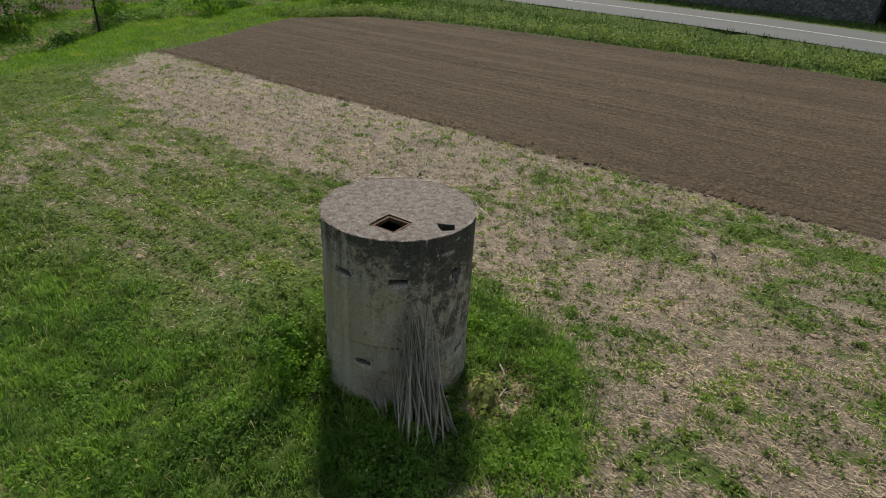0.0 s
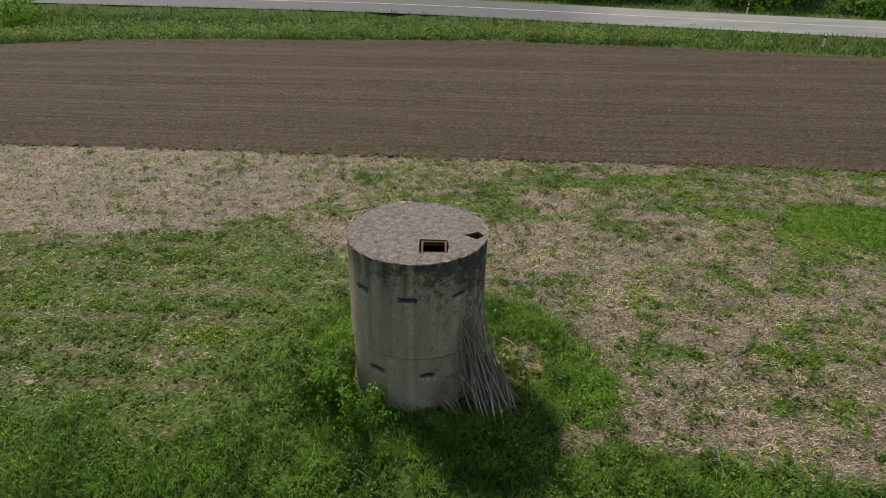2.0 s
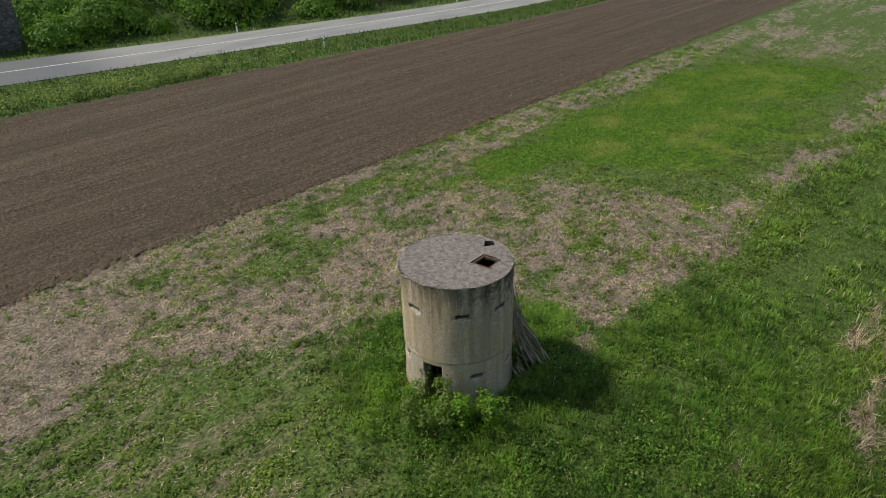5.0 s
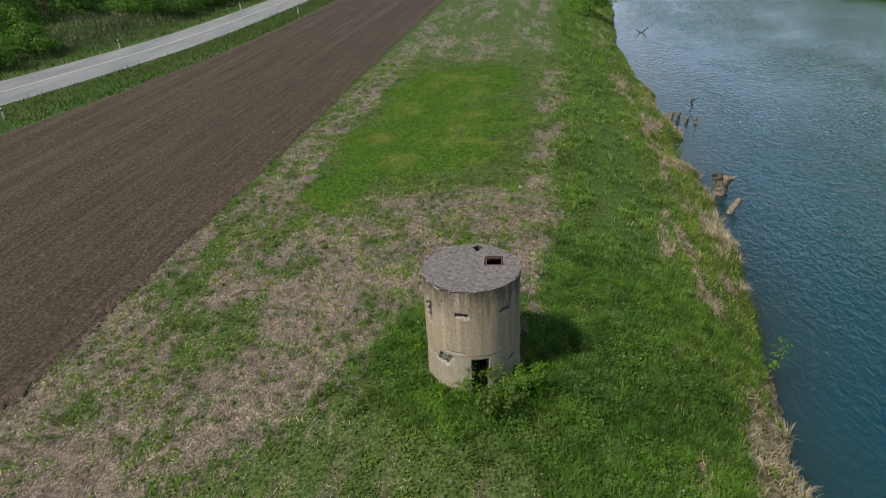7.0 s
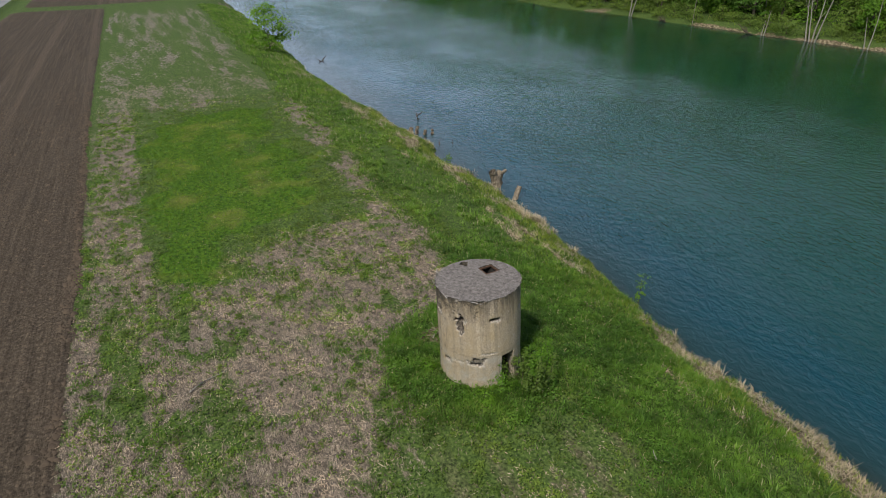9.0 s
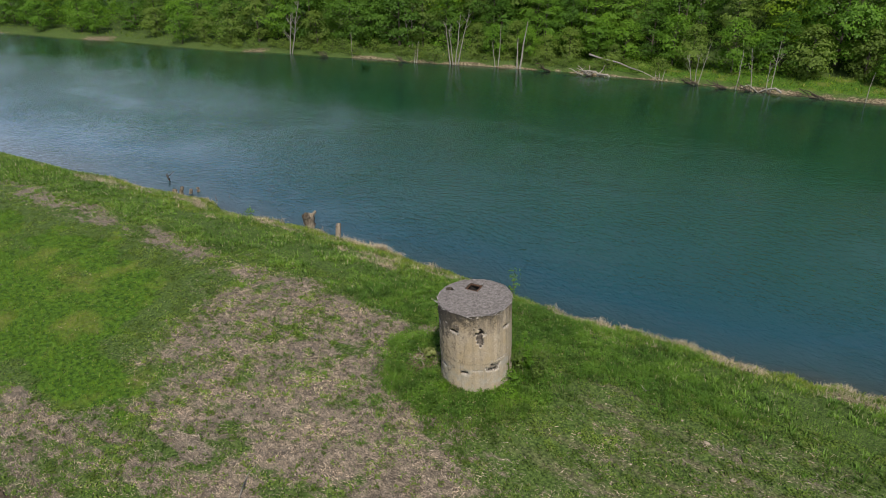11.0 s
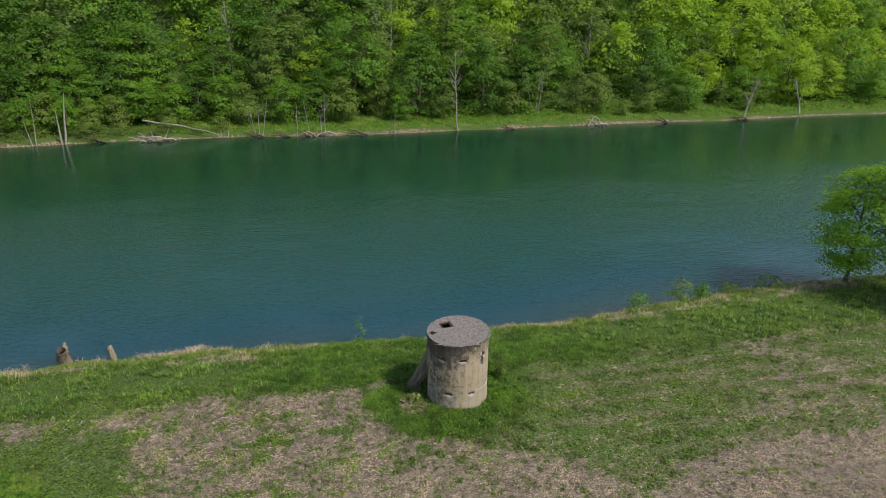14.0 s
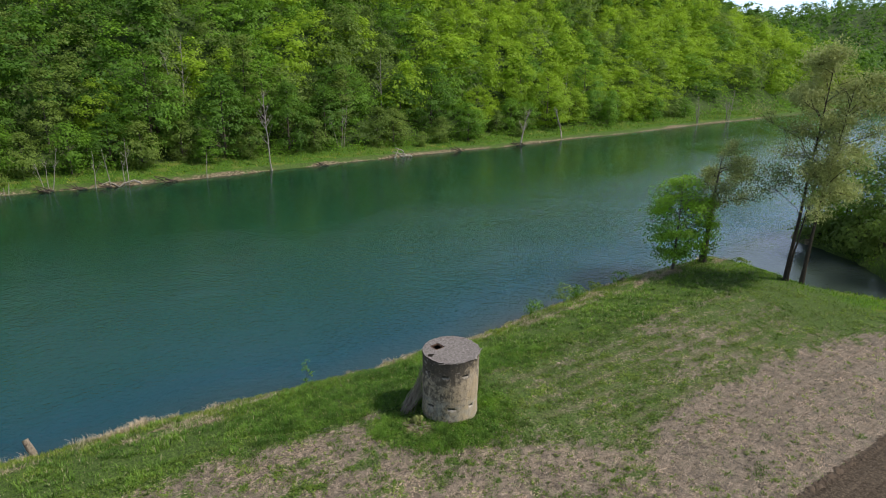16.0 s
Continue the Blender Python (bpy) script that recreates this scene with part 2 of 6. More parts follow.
def ground_material():
    k = Mat("ground_soil_and_turf", rough=0.95, spec=0.15)
    p = k.place()
    fine = k.noise(p, 9.0, 6)
    mid = k.noise(p, 1.3, 5)
    broad = k.noise(p, 0.22, 4)
    green = k.ramp(fine, (0.34, (0.018, 0.028, 0.008)), (0.50, (0.060, 0.097, 0.022)), (0.70, (0.146, 0.194, 0.052)))
    green = k.mix(k.ramp(broad, (0.35, 0.0), (0.7, 0.6)), green, k.ramp(fine, (0.32, (0.018, 0.040, 0.008)), (0.7, (0.100, 0.150, 0.032))))
    young = k.ramp(k.noise(p, 4.0, 6, 0.7), (0.38, (0.014, 0.040, 0.005)), (0.62, (0.092, 0.180, 0.016)))
    green = k.mix(k.ramp(k.math("ADD", k.attr("bright"), k.math("MULTIPLY", k.math("SUBTRACT", k.noise(p, 1.6, 6, 0.7), 0.5), 1.6)), (0.40, 0.0), (0.62, 1.0)), green, k.mix(k.ramp(k.noise(p, 0.35, 4), (0.52, 0.0), (0.7, 0.8)), young, k.ramp(fine, (0.3, (0.08, 0.095, 0.016)), (0.7, (0.22, 0.215, 0.06)))))
    furrow = k.math("MULTIPLY", k.attr("furrow"), k.ramp(k.noise(p, 2.4, 5, 0.7), (0.34, 0.15), (0.62, 0.75)))
    green = k.mix(furrow, green, k.ramp(fine, (0.34, (0.045, 0.034, 0.022)), (0.68, (0.225, 0.180, 0.118))))
    straw = k.ramp(k.noise(k.place((6, 14, 8)), 2.2, 7, 0.75), (0.38, (0.030, 0.022, 0.015)), (0.5, (0.165, 0.129, 0.093)), (0.62, (0.44, 0.355, 0.268)))
    straw = k.mix(1.0, straw, k.ramp(k.noise(p, 2.6, 6, 0.7), (0.36, 0.50), (0.62, 1.12)), "MULTIPLY")
    lines = k.ramp(k.noise(k.place((0.035, 2.3, 1)), 1.0, 6, 0.7), (0.38, 0.42), (0.50, 0.0))
    straw = k.mix(k.math("MULTIPLY", lines, k.ramp(k.noise(p, 0.3, 2), (0.4, 0.2), (0.6, 1.0))), straw, (0.075, 0.055, 0.038))
    stub = k.math("ADD", k.attr("stubble"), k.math("MULTIPLY", k.math("SUBTRACT", k.noise(k.place((0.6, 1.3, 1)), 2.2, 6, 0.7), 0.5), 1.7))
    stub = k.ramp(stub, (0.36, 0.0), (0.60, 1.0))
    base = k.mix(stub, green, straw)
    rows = k.noise(k.place((0.10, 4.2, 1)), 1.0, 5)
    soil = k.ramp(k.math("ADD", k.math("MULTIPLY", k.noise(p, 8.0, 9, 0.8), 0.80), k.math("MULTIPLY", rows, 0.20)), (0.38, (0.012, 0.0086, 0.0060)), (0.5, (0.060, 0.0455, 0.0315)), (0.62, (0.150, 0.115, 0.083)))
    soil = k.mix(k.ramp(broad, (0.3, 0.0), (0.75, 0.5)), soil, (0.060, 0.045, 0.032))
    track = k.ramp(k.noise(k.place((0.006, 0.62, 1)), 1.0, 3, 0.5), (0.56, 0.0), (0.62, 0.55))
    soil = k.mix(track, soil, k.ramp(k.noise(p, 8.0, 8, 0.8), (0.4, (0.054, 0.040, 0.029)), (0.62, (0.155, 0.117, 0.085))))
    base = k.mix(k.ramp(k.math("ADD", k.attr("tilled"), k.math("MULTIPLY", k.math("SUBTRACT", mid, 0.5), 0.25)), (0.42, 0.0), (0.58, 1.0)), base, soil)
    mud = k.ramp(k.noise(p, 3.0, 6), (0.34, (0.04, 0.030, 0.018)), (0.50, (0.145, 0.112, 0.070)), (0.66, (0.32, 0.265, 0.175)))
    base = k.mix(k.ramp(k.math("ADD", k.attr("bare"), k.math("MULTIPLY", k.math("SUBTRACT", mid, 0.5), 0.9)), (0.4, 0.0), (0.6, 1.0)), base, mud)
    floor = k.ramp(k.noise(p, 0.9, 6), (0.3, (0.020, 0.036, 0.009)), (0.7, (0.065, 0.100, 0.026)))
    base = k.mix(k.attr("wood"), base, floor)
    k.colour(base)
    dry = k.math("MULTIPLY", stub, k.math("SUBTRACT", 1.0, k.attr("tilled"), True))
    k.rough(k.math("SUBTRACT", 0.95, k.math("MULTIPLY", dry, 0.30)))
    k.put(k.b.inputs["Specular IOR Level"], k.math("ADD", 0.15, k.math("MULTIPLY", dry, 0.16)))
    h = k.math("ADD", k.mix(k.attr("tilled"), k.math("MULTIPLY", k.noise(p, 7.0, 8, 0.7), 0.7), k.math("MULTIPLY", k.noise(p, 5.0, 4, 0.5), 1.3)), k.math("MULTIPLY", rows, k.math("MULTIPLY", k.attr("tilled"), 0.9)))
    return k.bump(h, 0.8, 0.09).m


def blade_material(name, dark, light, dry, dryness, see=0.35):
    k = Mat(name, rough=0.55, spec=0.28)
    r = k.node("ShaderNodeNewGeometry").outputs["Random Per Island"]
    broad = k.noise(k.place(), 0.35, 4)
    c = k.mix(r, dark, light)
    c = k.mix(k.ramp(broad, (0.38, 0.0), (0.62, 0.75)), c, (light[0] * 1.36, light[1] * 1.20, light[2] * 1.1))
    c = k.mix(k.ramp(k.noise(k.place(), 1.3, 5, 0.65), (0.40, 0.55), (0.56, 0.0)), c, tuple(0.55 * v for v in dark))
    pick = k.math("GREATER_THAN", k.math("FRACT", k.math("MULTIPLY", r, 37.0)), 1.0 - dryness)
    c = k.mix(pick, c, dry)
    k.colour(c)
    k.b.inputs["Subsurface Weight"].default_value = 0.0
    t = k.node("ShaderNodeBsdfTranslucent", Color=c)
    m = k.node("ShaderNodeMixShader", Fac=see)
    k.t.links.new(k.b.outputs[0], m.inputs[1])
    k.t.links.new(t.outputs[0], m.inputs[2])
    k.t.links.new(m.outputs[0], k.t.nodes["Material Output"].inputs[0])
    return k.m


def leaf_material(name, dark, light, see=0.35):
    k = Mat(name, rough=0.55, spec=0.25)
    r = k.node("ShaderNodeNewGeometry").outputs["Random Per Island"]
    o = k.node("ShaderNodeObjectInfo").outputs["Random"]
    c = k.mix(k.math("ADD", k.math("MULTIPLY", r, 0.6), 0.28), dark, light)
    c = k.mix(k.math("MULTIPLY", o, 0.45), c, tuple((light[0] * 1.15, light[1] * 1.05, light[2] * 0.8)))
    big = k.noise(k.place(), 0.20, 3)
    c = k.mix(k.ramp(big, (0.38, 0.55), (0.6, 0.0)), c, tuple(0.8 * v for v in dark))
    k.colour(c)
    t = k.node("ShaderNodeBsdfTranslucent", Color=c)
    m = k.node("ShaderNodeMixShader", Fac=see)
    k.t.links.new(k.b.outputs[0], m.inputs[1])
    k.t.links.new(t.outputs[0], m.inputs[2])
    k.t.links.new(m.outputs[0], k.t.nodes["Material Output"].inputs[0])
    return k.m


def bark_material(name, dark, light):
    k = Mat(name, rough=0.9, spec=0.2)
    n = k.noise(k.coords((6, 6, 1.2)), 2.0, 6)
    return k.colour(k.ramp(n, (0.3, dark), (0.7, light))).bump(n, 0.6, 0.02).m


def concrete_material():
    k = Mat("weathered_concrete", rough=0.9, spec=0.25)
    c = k.coords()
    fine = k.noise(c, 16.0, 8, 0.75)
    broad = k.noise(c, 0.9, 4)
    sep = k.node("ShaderNodeSeparateXYZ", Vector=c)
    board = k.node("ShaderNodeTexNoise", Vector=k.attr("around", "Vector"), Scale=1.0, Detail=0.0).outputs[0]
    base = k.ramp(fine, (0.30, (0.20, 0.160, 0.115)), (0.50, (0.430, 0.350, 0.258)), (0.70, (0.60, 0.505, 0.395)))
    base = k.mix(k.ramp(broad, (0.38, 0.0), (0.58, 0.85)), base, k.ramp(fine, (0.3, (0.33, 0.250, 0.150)), (0.7, (0.50, 0.390, 0.245))))
    base = k.mix(k.ramp(board, (0.35, 0.45), (0.65, 0.0)), base, (0.20, 0.170, 0.130))
    # long run-off stains, heaviest under the roof's edge
    run = k.noise(k.coords((2.6, 2.6, 0.28)), 1.7, 7, 0.72)
    grain = k.noise(c, 6.0, 7, 0.75)
    top = k.math("SUBTRACT", 1.0, k.math("MULTIPLY", k.math("SUBTRACT", 3.72, sep.outputs[2]), 0.75), True)
    dirt = k.math("ADD", k.math("ADD", k.math("MULTIPLY", run, 0.85), k.math("MULTIPLY", grain, 0.35)), k.math("MULTIPLY", top, 0.20))
    base = k.mix(k.ramp(dirt, (0.64, 0.0), (0.88, 0.88)), base, k.ramp(grain, (0.35, (0.030, 0.025, 0.020)), (0.65, (0.12, 0.10, 0.08))))
    # black lichen, denser towards +x and below the rim, and pale scars where the skin came off
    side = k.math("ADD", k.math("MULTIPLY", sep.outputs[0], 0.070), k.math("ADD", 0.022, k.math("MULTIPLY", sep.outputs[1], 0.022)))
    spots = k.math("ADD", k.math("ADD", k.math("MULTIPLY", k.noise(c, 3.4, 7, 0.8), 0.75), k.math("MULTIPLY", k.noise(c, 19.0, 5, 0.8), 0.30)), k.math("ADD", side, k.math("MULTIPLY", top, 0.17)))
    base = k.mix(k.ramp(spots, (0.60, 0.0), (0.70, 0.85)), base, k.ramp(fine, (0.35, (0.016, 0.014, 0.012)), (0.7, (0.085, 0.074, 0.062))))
    scar = k.math("ADD", k.math("MULTIPLY", k.noise(c, 5.2, 6, 0.75), 0.8), k.math("MULTIPLY", k.noise(c, 28.0, 4, 0.8), 0.2))
    base = k.mix(k.ramp(scar, (0.585, 0.0), (0.63, 0.75)), base, (0.47, 0.42, 0.36))
    low = k.math("SUBTRACT", 1.0, k.math("MULTIPLY", k.math("SUBTRACT", sep.outputs[2], 1.12), 4.0), True)
    pale = k.math("MULTIPLY", low, k.ramp(k.noise(c, 2.4, 6, 0.7), (0.42, 0.0), (0.62, 0.6)))
    base = k.mix(pale, base, k.ramp(grain, (0.35, (0.25, 0.242, 0.21)), (0.65, (0.45, 0.425, 0.37))))
    chip = k.attr("chipped")
    # Chips coloured by depth: pale where shallow, near black where deep
    base = k.mix(k.ramp(chip, (0.05, 0.0), (0.25, 0.85)), base, k.ramp(k.noise(c, 22.0, 6, 0.75), (0.36, (0.10, 0.085, 0.07)), (0.56, (0.50, 0.44, 0.37))))
    base = k.mix(k.ramp(chip, (0.40, 0.0), (0.65, 0.92)), base, k.ramp(k.noise(c, 14.0, 6, 0.75), (0.40, (0.016, 0.013, 0.011)), (0.66, (0.20, 0.165, 0.135))))
    # Inner faces get near-black colour, painting in the shade of the interior
    base = k.mix(k.attr("inside"), base, k.ramp(fine, (0.3, (0.012, 0.010, 0.009)), (0.7, (0.05, 0.045, 0.04))))
    k.colour(base)
    h = k.math("ADD", k.math("MULTIPLY", fine, 0.6), k.math("ADD", k.math("MULTIPLY", board, 0.5), k.math("MULTIPLY", grain, 0.4)))
    return k.bump(h, 0.9, 0.03).m


def roof_material():
    k = Mat("lichen_covered_concrete", rough=0.95, spec=0.2)
    c = k.coords()
    n = k.math("ADD", k.math("MULTIPLY", k.noise(c, 24.0, 6, 0.8), 0.45), k.math("MULTIPLY", k.noise(c, 7.0, 7, 0.8), 0.55))
    v = k.node("ShaderNodeTexVoronoi", Vector=c, Scale=26.0).outputs["Distance"]
    base = k.ramp(n, (0.38, (0.060, 0.050, 0.045)), (0.49, (0.158, 0.140, 0.131)), (0.60, (0.305, 0.270, 0.254)))
    base = k.mix(k.ramp(k.noise(c, 2.2, 7, 0.75), (0.5, 0.0), (0.62, 0.5)), base, k.ramp(n, (0.40, (0.045, 0.038, 0.034)), (0.60, (0.20, 0.17, 0.15))))
    base = k.mix(k.ramp(k.math("ADD", v, k.noise(c, 2.2, 4)), (0.5, 0.3), (0.75, 0.0)), base, (0.31, 0.27, 0.235))
    # pale crumbling edge
    at = k.node("ShaderNodeSeparateXYZ", Vector=c)
    out = k.math("SQRT", k.math("ADD", k.math("MULTIPLY", at.outputs[0], at.outputs[0]), k.math("MULTIPLY", at.outputs[1], at.outputs[1])))
    edge = k.math("ADD", out, k.math("MULTIPLY", k.math("SUBTRACT", k.noise(c, 5.0, 6, 0.75), 0.5), 0.35))
    base = k.mix(k.ramp(k.math("SUBTRACT", edge, 1.0), (0.56, 0.0), (0.63, 0.7)), base, k.ramp(n, (0.42, (0.17, 0.15, 0.135)), (0.56, (0.54, 0.49, 0.44))))
    k.colour(base)
    return k.bump(k.math("ADD", n, k.math("MULTIPLY", v, 0.25)), 0.9, 0.035).m


def plain(name, colour, rough=0.6, metal=0.0, vary=0.25, scale=8.0, bump=0.15):
    k = Mat(name, rough=rough, metal=metal)
    n = k.noise(k.coords(), scale, 6)
    return k.colour(k.ramp(n, (0.25, tuple(v * (1 - vary) for v in colour)), (0.75, tuple(min(1, v * (1 + vary)) for v in colour)))).bump(n, bump, 0.01).m


def water_material():
    k = Mat("river_water", rough=0.06, spec=0.5)
    k.b.inputs["IOR"].default_value = 1.38
    broad = k.noise(k.place((0.02, 0.035, 1)), 1.0, 4)
    y = k.node("ShaderNodeSeparateXYZ", Vector=k.place()).outputs[1]
    # Base colour by y; sky-blue reflection is painted in towards the near bank
    deep = k.ramp(k.math("MULTIPLY", k.math("ADD", k.math("ADD", y, 66.0), k.math("MULTIPLY", k.math("SUBTRACT", broad, 0.5), 26.0)), 0.018, True), (0.0, (0.008, 0.040, 0.020)), (0.45, (0.008, 0.047, 0.028)), (0.72, (0.008, 0.050, 0.044)), (0.88, (0.007, 0.047, 0.064)), (0.96, (0.018, 0.046, 0.050)), (1.0, (0.034, 0.047, 0.040)))
    k.colour(deep)
    turned = k.node("ShaderNodeMapping", Vector=k.place())
    turned.inputs["Rotation"].default_value = (0, 0, radians(17))
    longer = k.node("ShaderNodeMapping", Vector=turned.outputs[0])
    longer.inputs["Scale"].default_value = (1.5, 2.6, 1)
    first = k.node("ShaderNodeTexNoise", Vector=longer.outputs[0], Scale=1.0, Detail=2.0, Roughness=0.5, Distortion=0.8).outputs[0]
    across = k.node("ShaderNodeMapping", Vector=k.place())
    across.inputs["Rotation"].default_value = (0, 0, radians(-28))
    across.inputs["Scale"].default_value = (1.7, 2.6, 1)
    second = k.node("ShaderNodeTexNoise", Vector=across.outputs[0], Scale=1.0, Detail=2.0, Roughness=0.5, Distortion=0.6).outputs[0]
    rip = k.math("ADD", k.math("MULTIPLY", first, 0.55), k.math("MULTIPLY", second, 0.6))
    swell = k.noise(k.place((0.05, 0.08, 1)), 1.0, 3)
    calm = k.ramp(k.math("MULTIPLY", k.math("ADD", y, 85.0), 1 / 75, True), (0.40, 0.28), (0.667, 1.0), (0.92, 0.9), (0.985, 0.30))
    amount = k.math("MULTIPLY", k.ramp(swell, (0.35, 0.35), (0.62, 1.0)), calm)
    n = k.node("ShaderNodeBump", Height=k.math("MULTIPLY", rip, amount), Strength=1.0, Distance=0.20)
    k.put(k.b.inputs["Normal"], n.outputs[0])
    k.b.subsurface_method = "BURLEY"
    k.b.inputs["Subsurface Weight"].default_value = 1.0
    k.b.inputs["Subsurface Radius"].default_value = (1.0, 1.0, 1.0)
    k.b.inputs["Subsurface Scale"].default_value = 4.0
    return k.m


def asphalt_material():
    k = Mat("pale_worn_asphalt", rough=0.85, spec=0.3)
    p = k.place()
    n = k.noise(p, 30.0, 6, 0.7)
    b = k.noise(k.place((0.12, 0.6, 1)), 1.0, 4)
    c = k.mix(k.ramp(b, (0.4, 0.0), (0.65, 0.7)), k.ramp(n, (0.3, (0.20, 0.20, 0.20)), (0.7, (0.29, 0.285, 0.275))), (0.15, 0.155, 0.165))
    x = k.node("ShaderNodeSeparateXYZ", Vector=p).outputs[0]
    old = k.ramp(k.math("ADD", k.math("MULTIPLY", k.math("SUBTRACT", x, 6.0), 0.08), k.math("MULTIPLY", b, 0.6), True), (0.3, 0.8), (0.7, 0.0))
    c = k.mix(old, c, k.ramp(n, (0.3, (0.070, 0.076, 0.086)), (0.7, (0.105, 0.112, 0.124))))
    return k.colour(c).bump(n, 0.3, 0.005).m


def stone_material():
    k = Mat("dark_rubble_stone", rough=0.9, spec=0.2)
    v = k.node("ShaderNodeTexVoronoi", Vector=k.coords((2.2, 2.2, 3.6)), Scale=1.0, Randomness=0.9)
    n = k.noise(k.coords(), 5.0, 6)
    c = k.mix(0.5, k.ramp(v.outputs["Color"], (0.2, (0.05, 0.049, 0.047)), (0.8, (0.19, 0.185, 0.175))), k.ramp(n, (0.3, (0.05, 0.048, 0.045)), (0.7, (0.22, 0.21, 0.19))))
    e = k.node("ShaderNodeTexVoronoi", Vector=k.coords((2.2, 2.2, 3.6)), Scale=1.0, Randomness=0.9)
    e.feature = "DISTANCE_TO_EDGE"
    c = k.mix(k.ramp(e.outputs["Distance"], (0.0, 0.85), (0.09, 0.0)), c, (0.03, 0.028, 0.026))
    return k.colour(c).bump(e.outputs["Distance"], 0.7, 0.05).m


M_GROUND = ground_material()
M_WATER = water_material()
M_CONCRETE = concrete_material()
M_ROOF = roof_material()
M_ASPHALT = asphalt_material()
M_STONE = stone_material()
M_LINE = plain("worn_white_road_paint", (0.55, 0.55, 0.53), 0.7)
M_TALL = blade_material("lush_grass", (0.066, 0.146, 0.023), (0.192, 0.368, 0.055), (0.50, 0.47, 0.22), 0.025, 0.62)
M_BANK = blade_material("bank_grass", (0.052, 0.112, 0.017), (0.190, 0.345, 0.050), (0.46, 0.42, 0.24), 0.06, 0.4)
M_VERGE = blade_material("verge_grass", (0.018, 0.050, 0.009), (0.078, 0.160, 0.024), (0.33, 0.30, 0.17), 0.04, 0.4)
M_SPRING = blade_material("yellow_green_bank_grass", (0.085, 0.150, 0.020), (0.270, 0.380, 0.054), (0.50, 0.45, 0.24), 0.10, 0.45)
M_BRIGHT = blade_material("young_bright_grass", (0.058, 0.124, 0.008), (0.180, 0.292, 0.018), (0.36, 0.35, 0.09), 0.06, 0.45)
M_HEAD = blade_material("headland_grass", (0.070, 0.170, 0.009), (0.205, 0.390, 0.022), (0.34, 0.36, 0.08), 0.04, 0.45)
M_TUFT = blade_material("grass_tuft", (0.068, 0.165, 0.020), (0.185, 0.350, 0.046), (0.36, 0.35, 0.12), 0.06, 0.5)
M_WEED = blade_material("low_weeds", (0.082, 0.142, 0.026), (0.258, 0.382, 0.080), (0.32, 0.29, 0.14), 0.03, 0.66)
M_VERGE_WEED = blade_material("pale_verge_weeds", (0.085, 0.150, 0.030), (0.235, 0.345, 0.085), (0.32, 0.29, 0.14), 0.02, 0.5)
M_STRAW = blade_material("dry_maize_stubble", (0.21, 0.168, 0.122), (0.58, 0.485, 0.372), (0.08, 0.062, 0.045), 0.25, 0.10)
M_CANE_BLADE = blade_material("dry_bramble_stems", (0.10, 0.075, 0.05), (0.26, 0.21, 0.15), (0.05, 0.08, 0.02), 0.3, 0.05)
M_REED = blade_material("dry_sedge", (0.34, 0.29, 0.19), (0.56, 0.49, 0.36), (0.24, 0.22, 0.12), 0.2, 0.2)
M_CLOD = plain("tilled_earth_clods", (0.085, 0.062, 0.044), 0.95, 0, 0.5, 2.0)
M_LUMP = plain("pale_dry_earth", (0.30, 0.24, 0.18), 0.95, 0, 0.3, 14.0, 0.4)
M_LEAF_A = leaf_material("fresh_green_leaves", (0.080, 0.186, 0.017), (0.200, 0.378, 0.032), 0.52)
M_LEAF_B = leaf_material("deep_green_leaves", (0.052, 0.128, 0.015), (0.135, 0.272, 0.028), 0.5)
M_LEAF_C = leaf_material("olive_spring_leaves", (0.105, 0.170, 0.030), (0.225, 0.330, 0.062), 0.52)
M_LEAF_D = leaf_material("yellow_green_leaves", (0.190, 0.320, 0.018), (0.380, 0.560, 0.036), 0.56)
M_LEAF_E = leaf_material("bright_spring_leaves", (0.160, 0.320, 0.022), (0.320, 0.550, 0.042), 0.52)
M_LEAF_W = leaf_material("willow_leaves", (0.230, 0.270, 0.085), (0.420, 0.465, 0.175), 0.5)
M_BARK = bark_material("grey_brown_bark", (0.035, 0.028, 0.022), (0.14, 0.115, 0.09))
M_DARKBARK = bark_material("dark_willow_bark", (0.018, 0.014, 0.011), (0.075, 0.06, 0.045))
M_DEAD = bark_material("bleached_dead_wood", (0.15, 0.13, 0.105), (0.40, 0.365, 0.31))
M_CANE = bark_material("dry_grey_cane", (0.09, 0.072, 0.055), (0.50, 0.43, 0.34))
M_STUMP = bark_material("weathered_stump_wood", (0.07, 0.053, 0.038), (0.34, 0.28, 0.205))
M_SNAG = bark_material("wet_dark_wood", (0.022, 0.018, 0.014), (0.11, 0.085, 0.062))


# ---- ground: one sheet to the horizon ----
def spaced(lo, hi, fine_lo, fine_hi, fine, grow=1.16):
    a = list(np.arange(fine_lo, fine_hi + 1e-6, fine))
    d, v = fine, a[-1]
    while v < hi:
        d = min(d * grow, 60)
        v += d
        a.append(v)
    d, v = fine, a[0]
    while v > lo:
        d = min(d * grow, 60)
        v -= d
        a.insert(0, v)
    return np.array(a)


GX = spaced(-2600, 1500, -44, 46, 0.46, 1.075)
south = np.concatenate([np.arange(-240, -112, 4.0), np.arange(-112, -84, 1.2), np.arange(-84, -17, 6.0)])
north = spaced(-17, 900, -17, 44, 0.40, 1.08)
GY = np.concatenate([np.array([-1600, -1100, -800, -600, -480, -400, -340, -300, -265]), south, north])
gx, gy = np.meshgrid(GX, GY, indexing="ij")
gz = height(gx, gy)
nx, ny = gx.shape
i, j = np.meshgrid(np.arange(nx - 1), np.arange(ny - 1), indexing="ij")
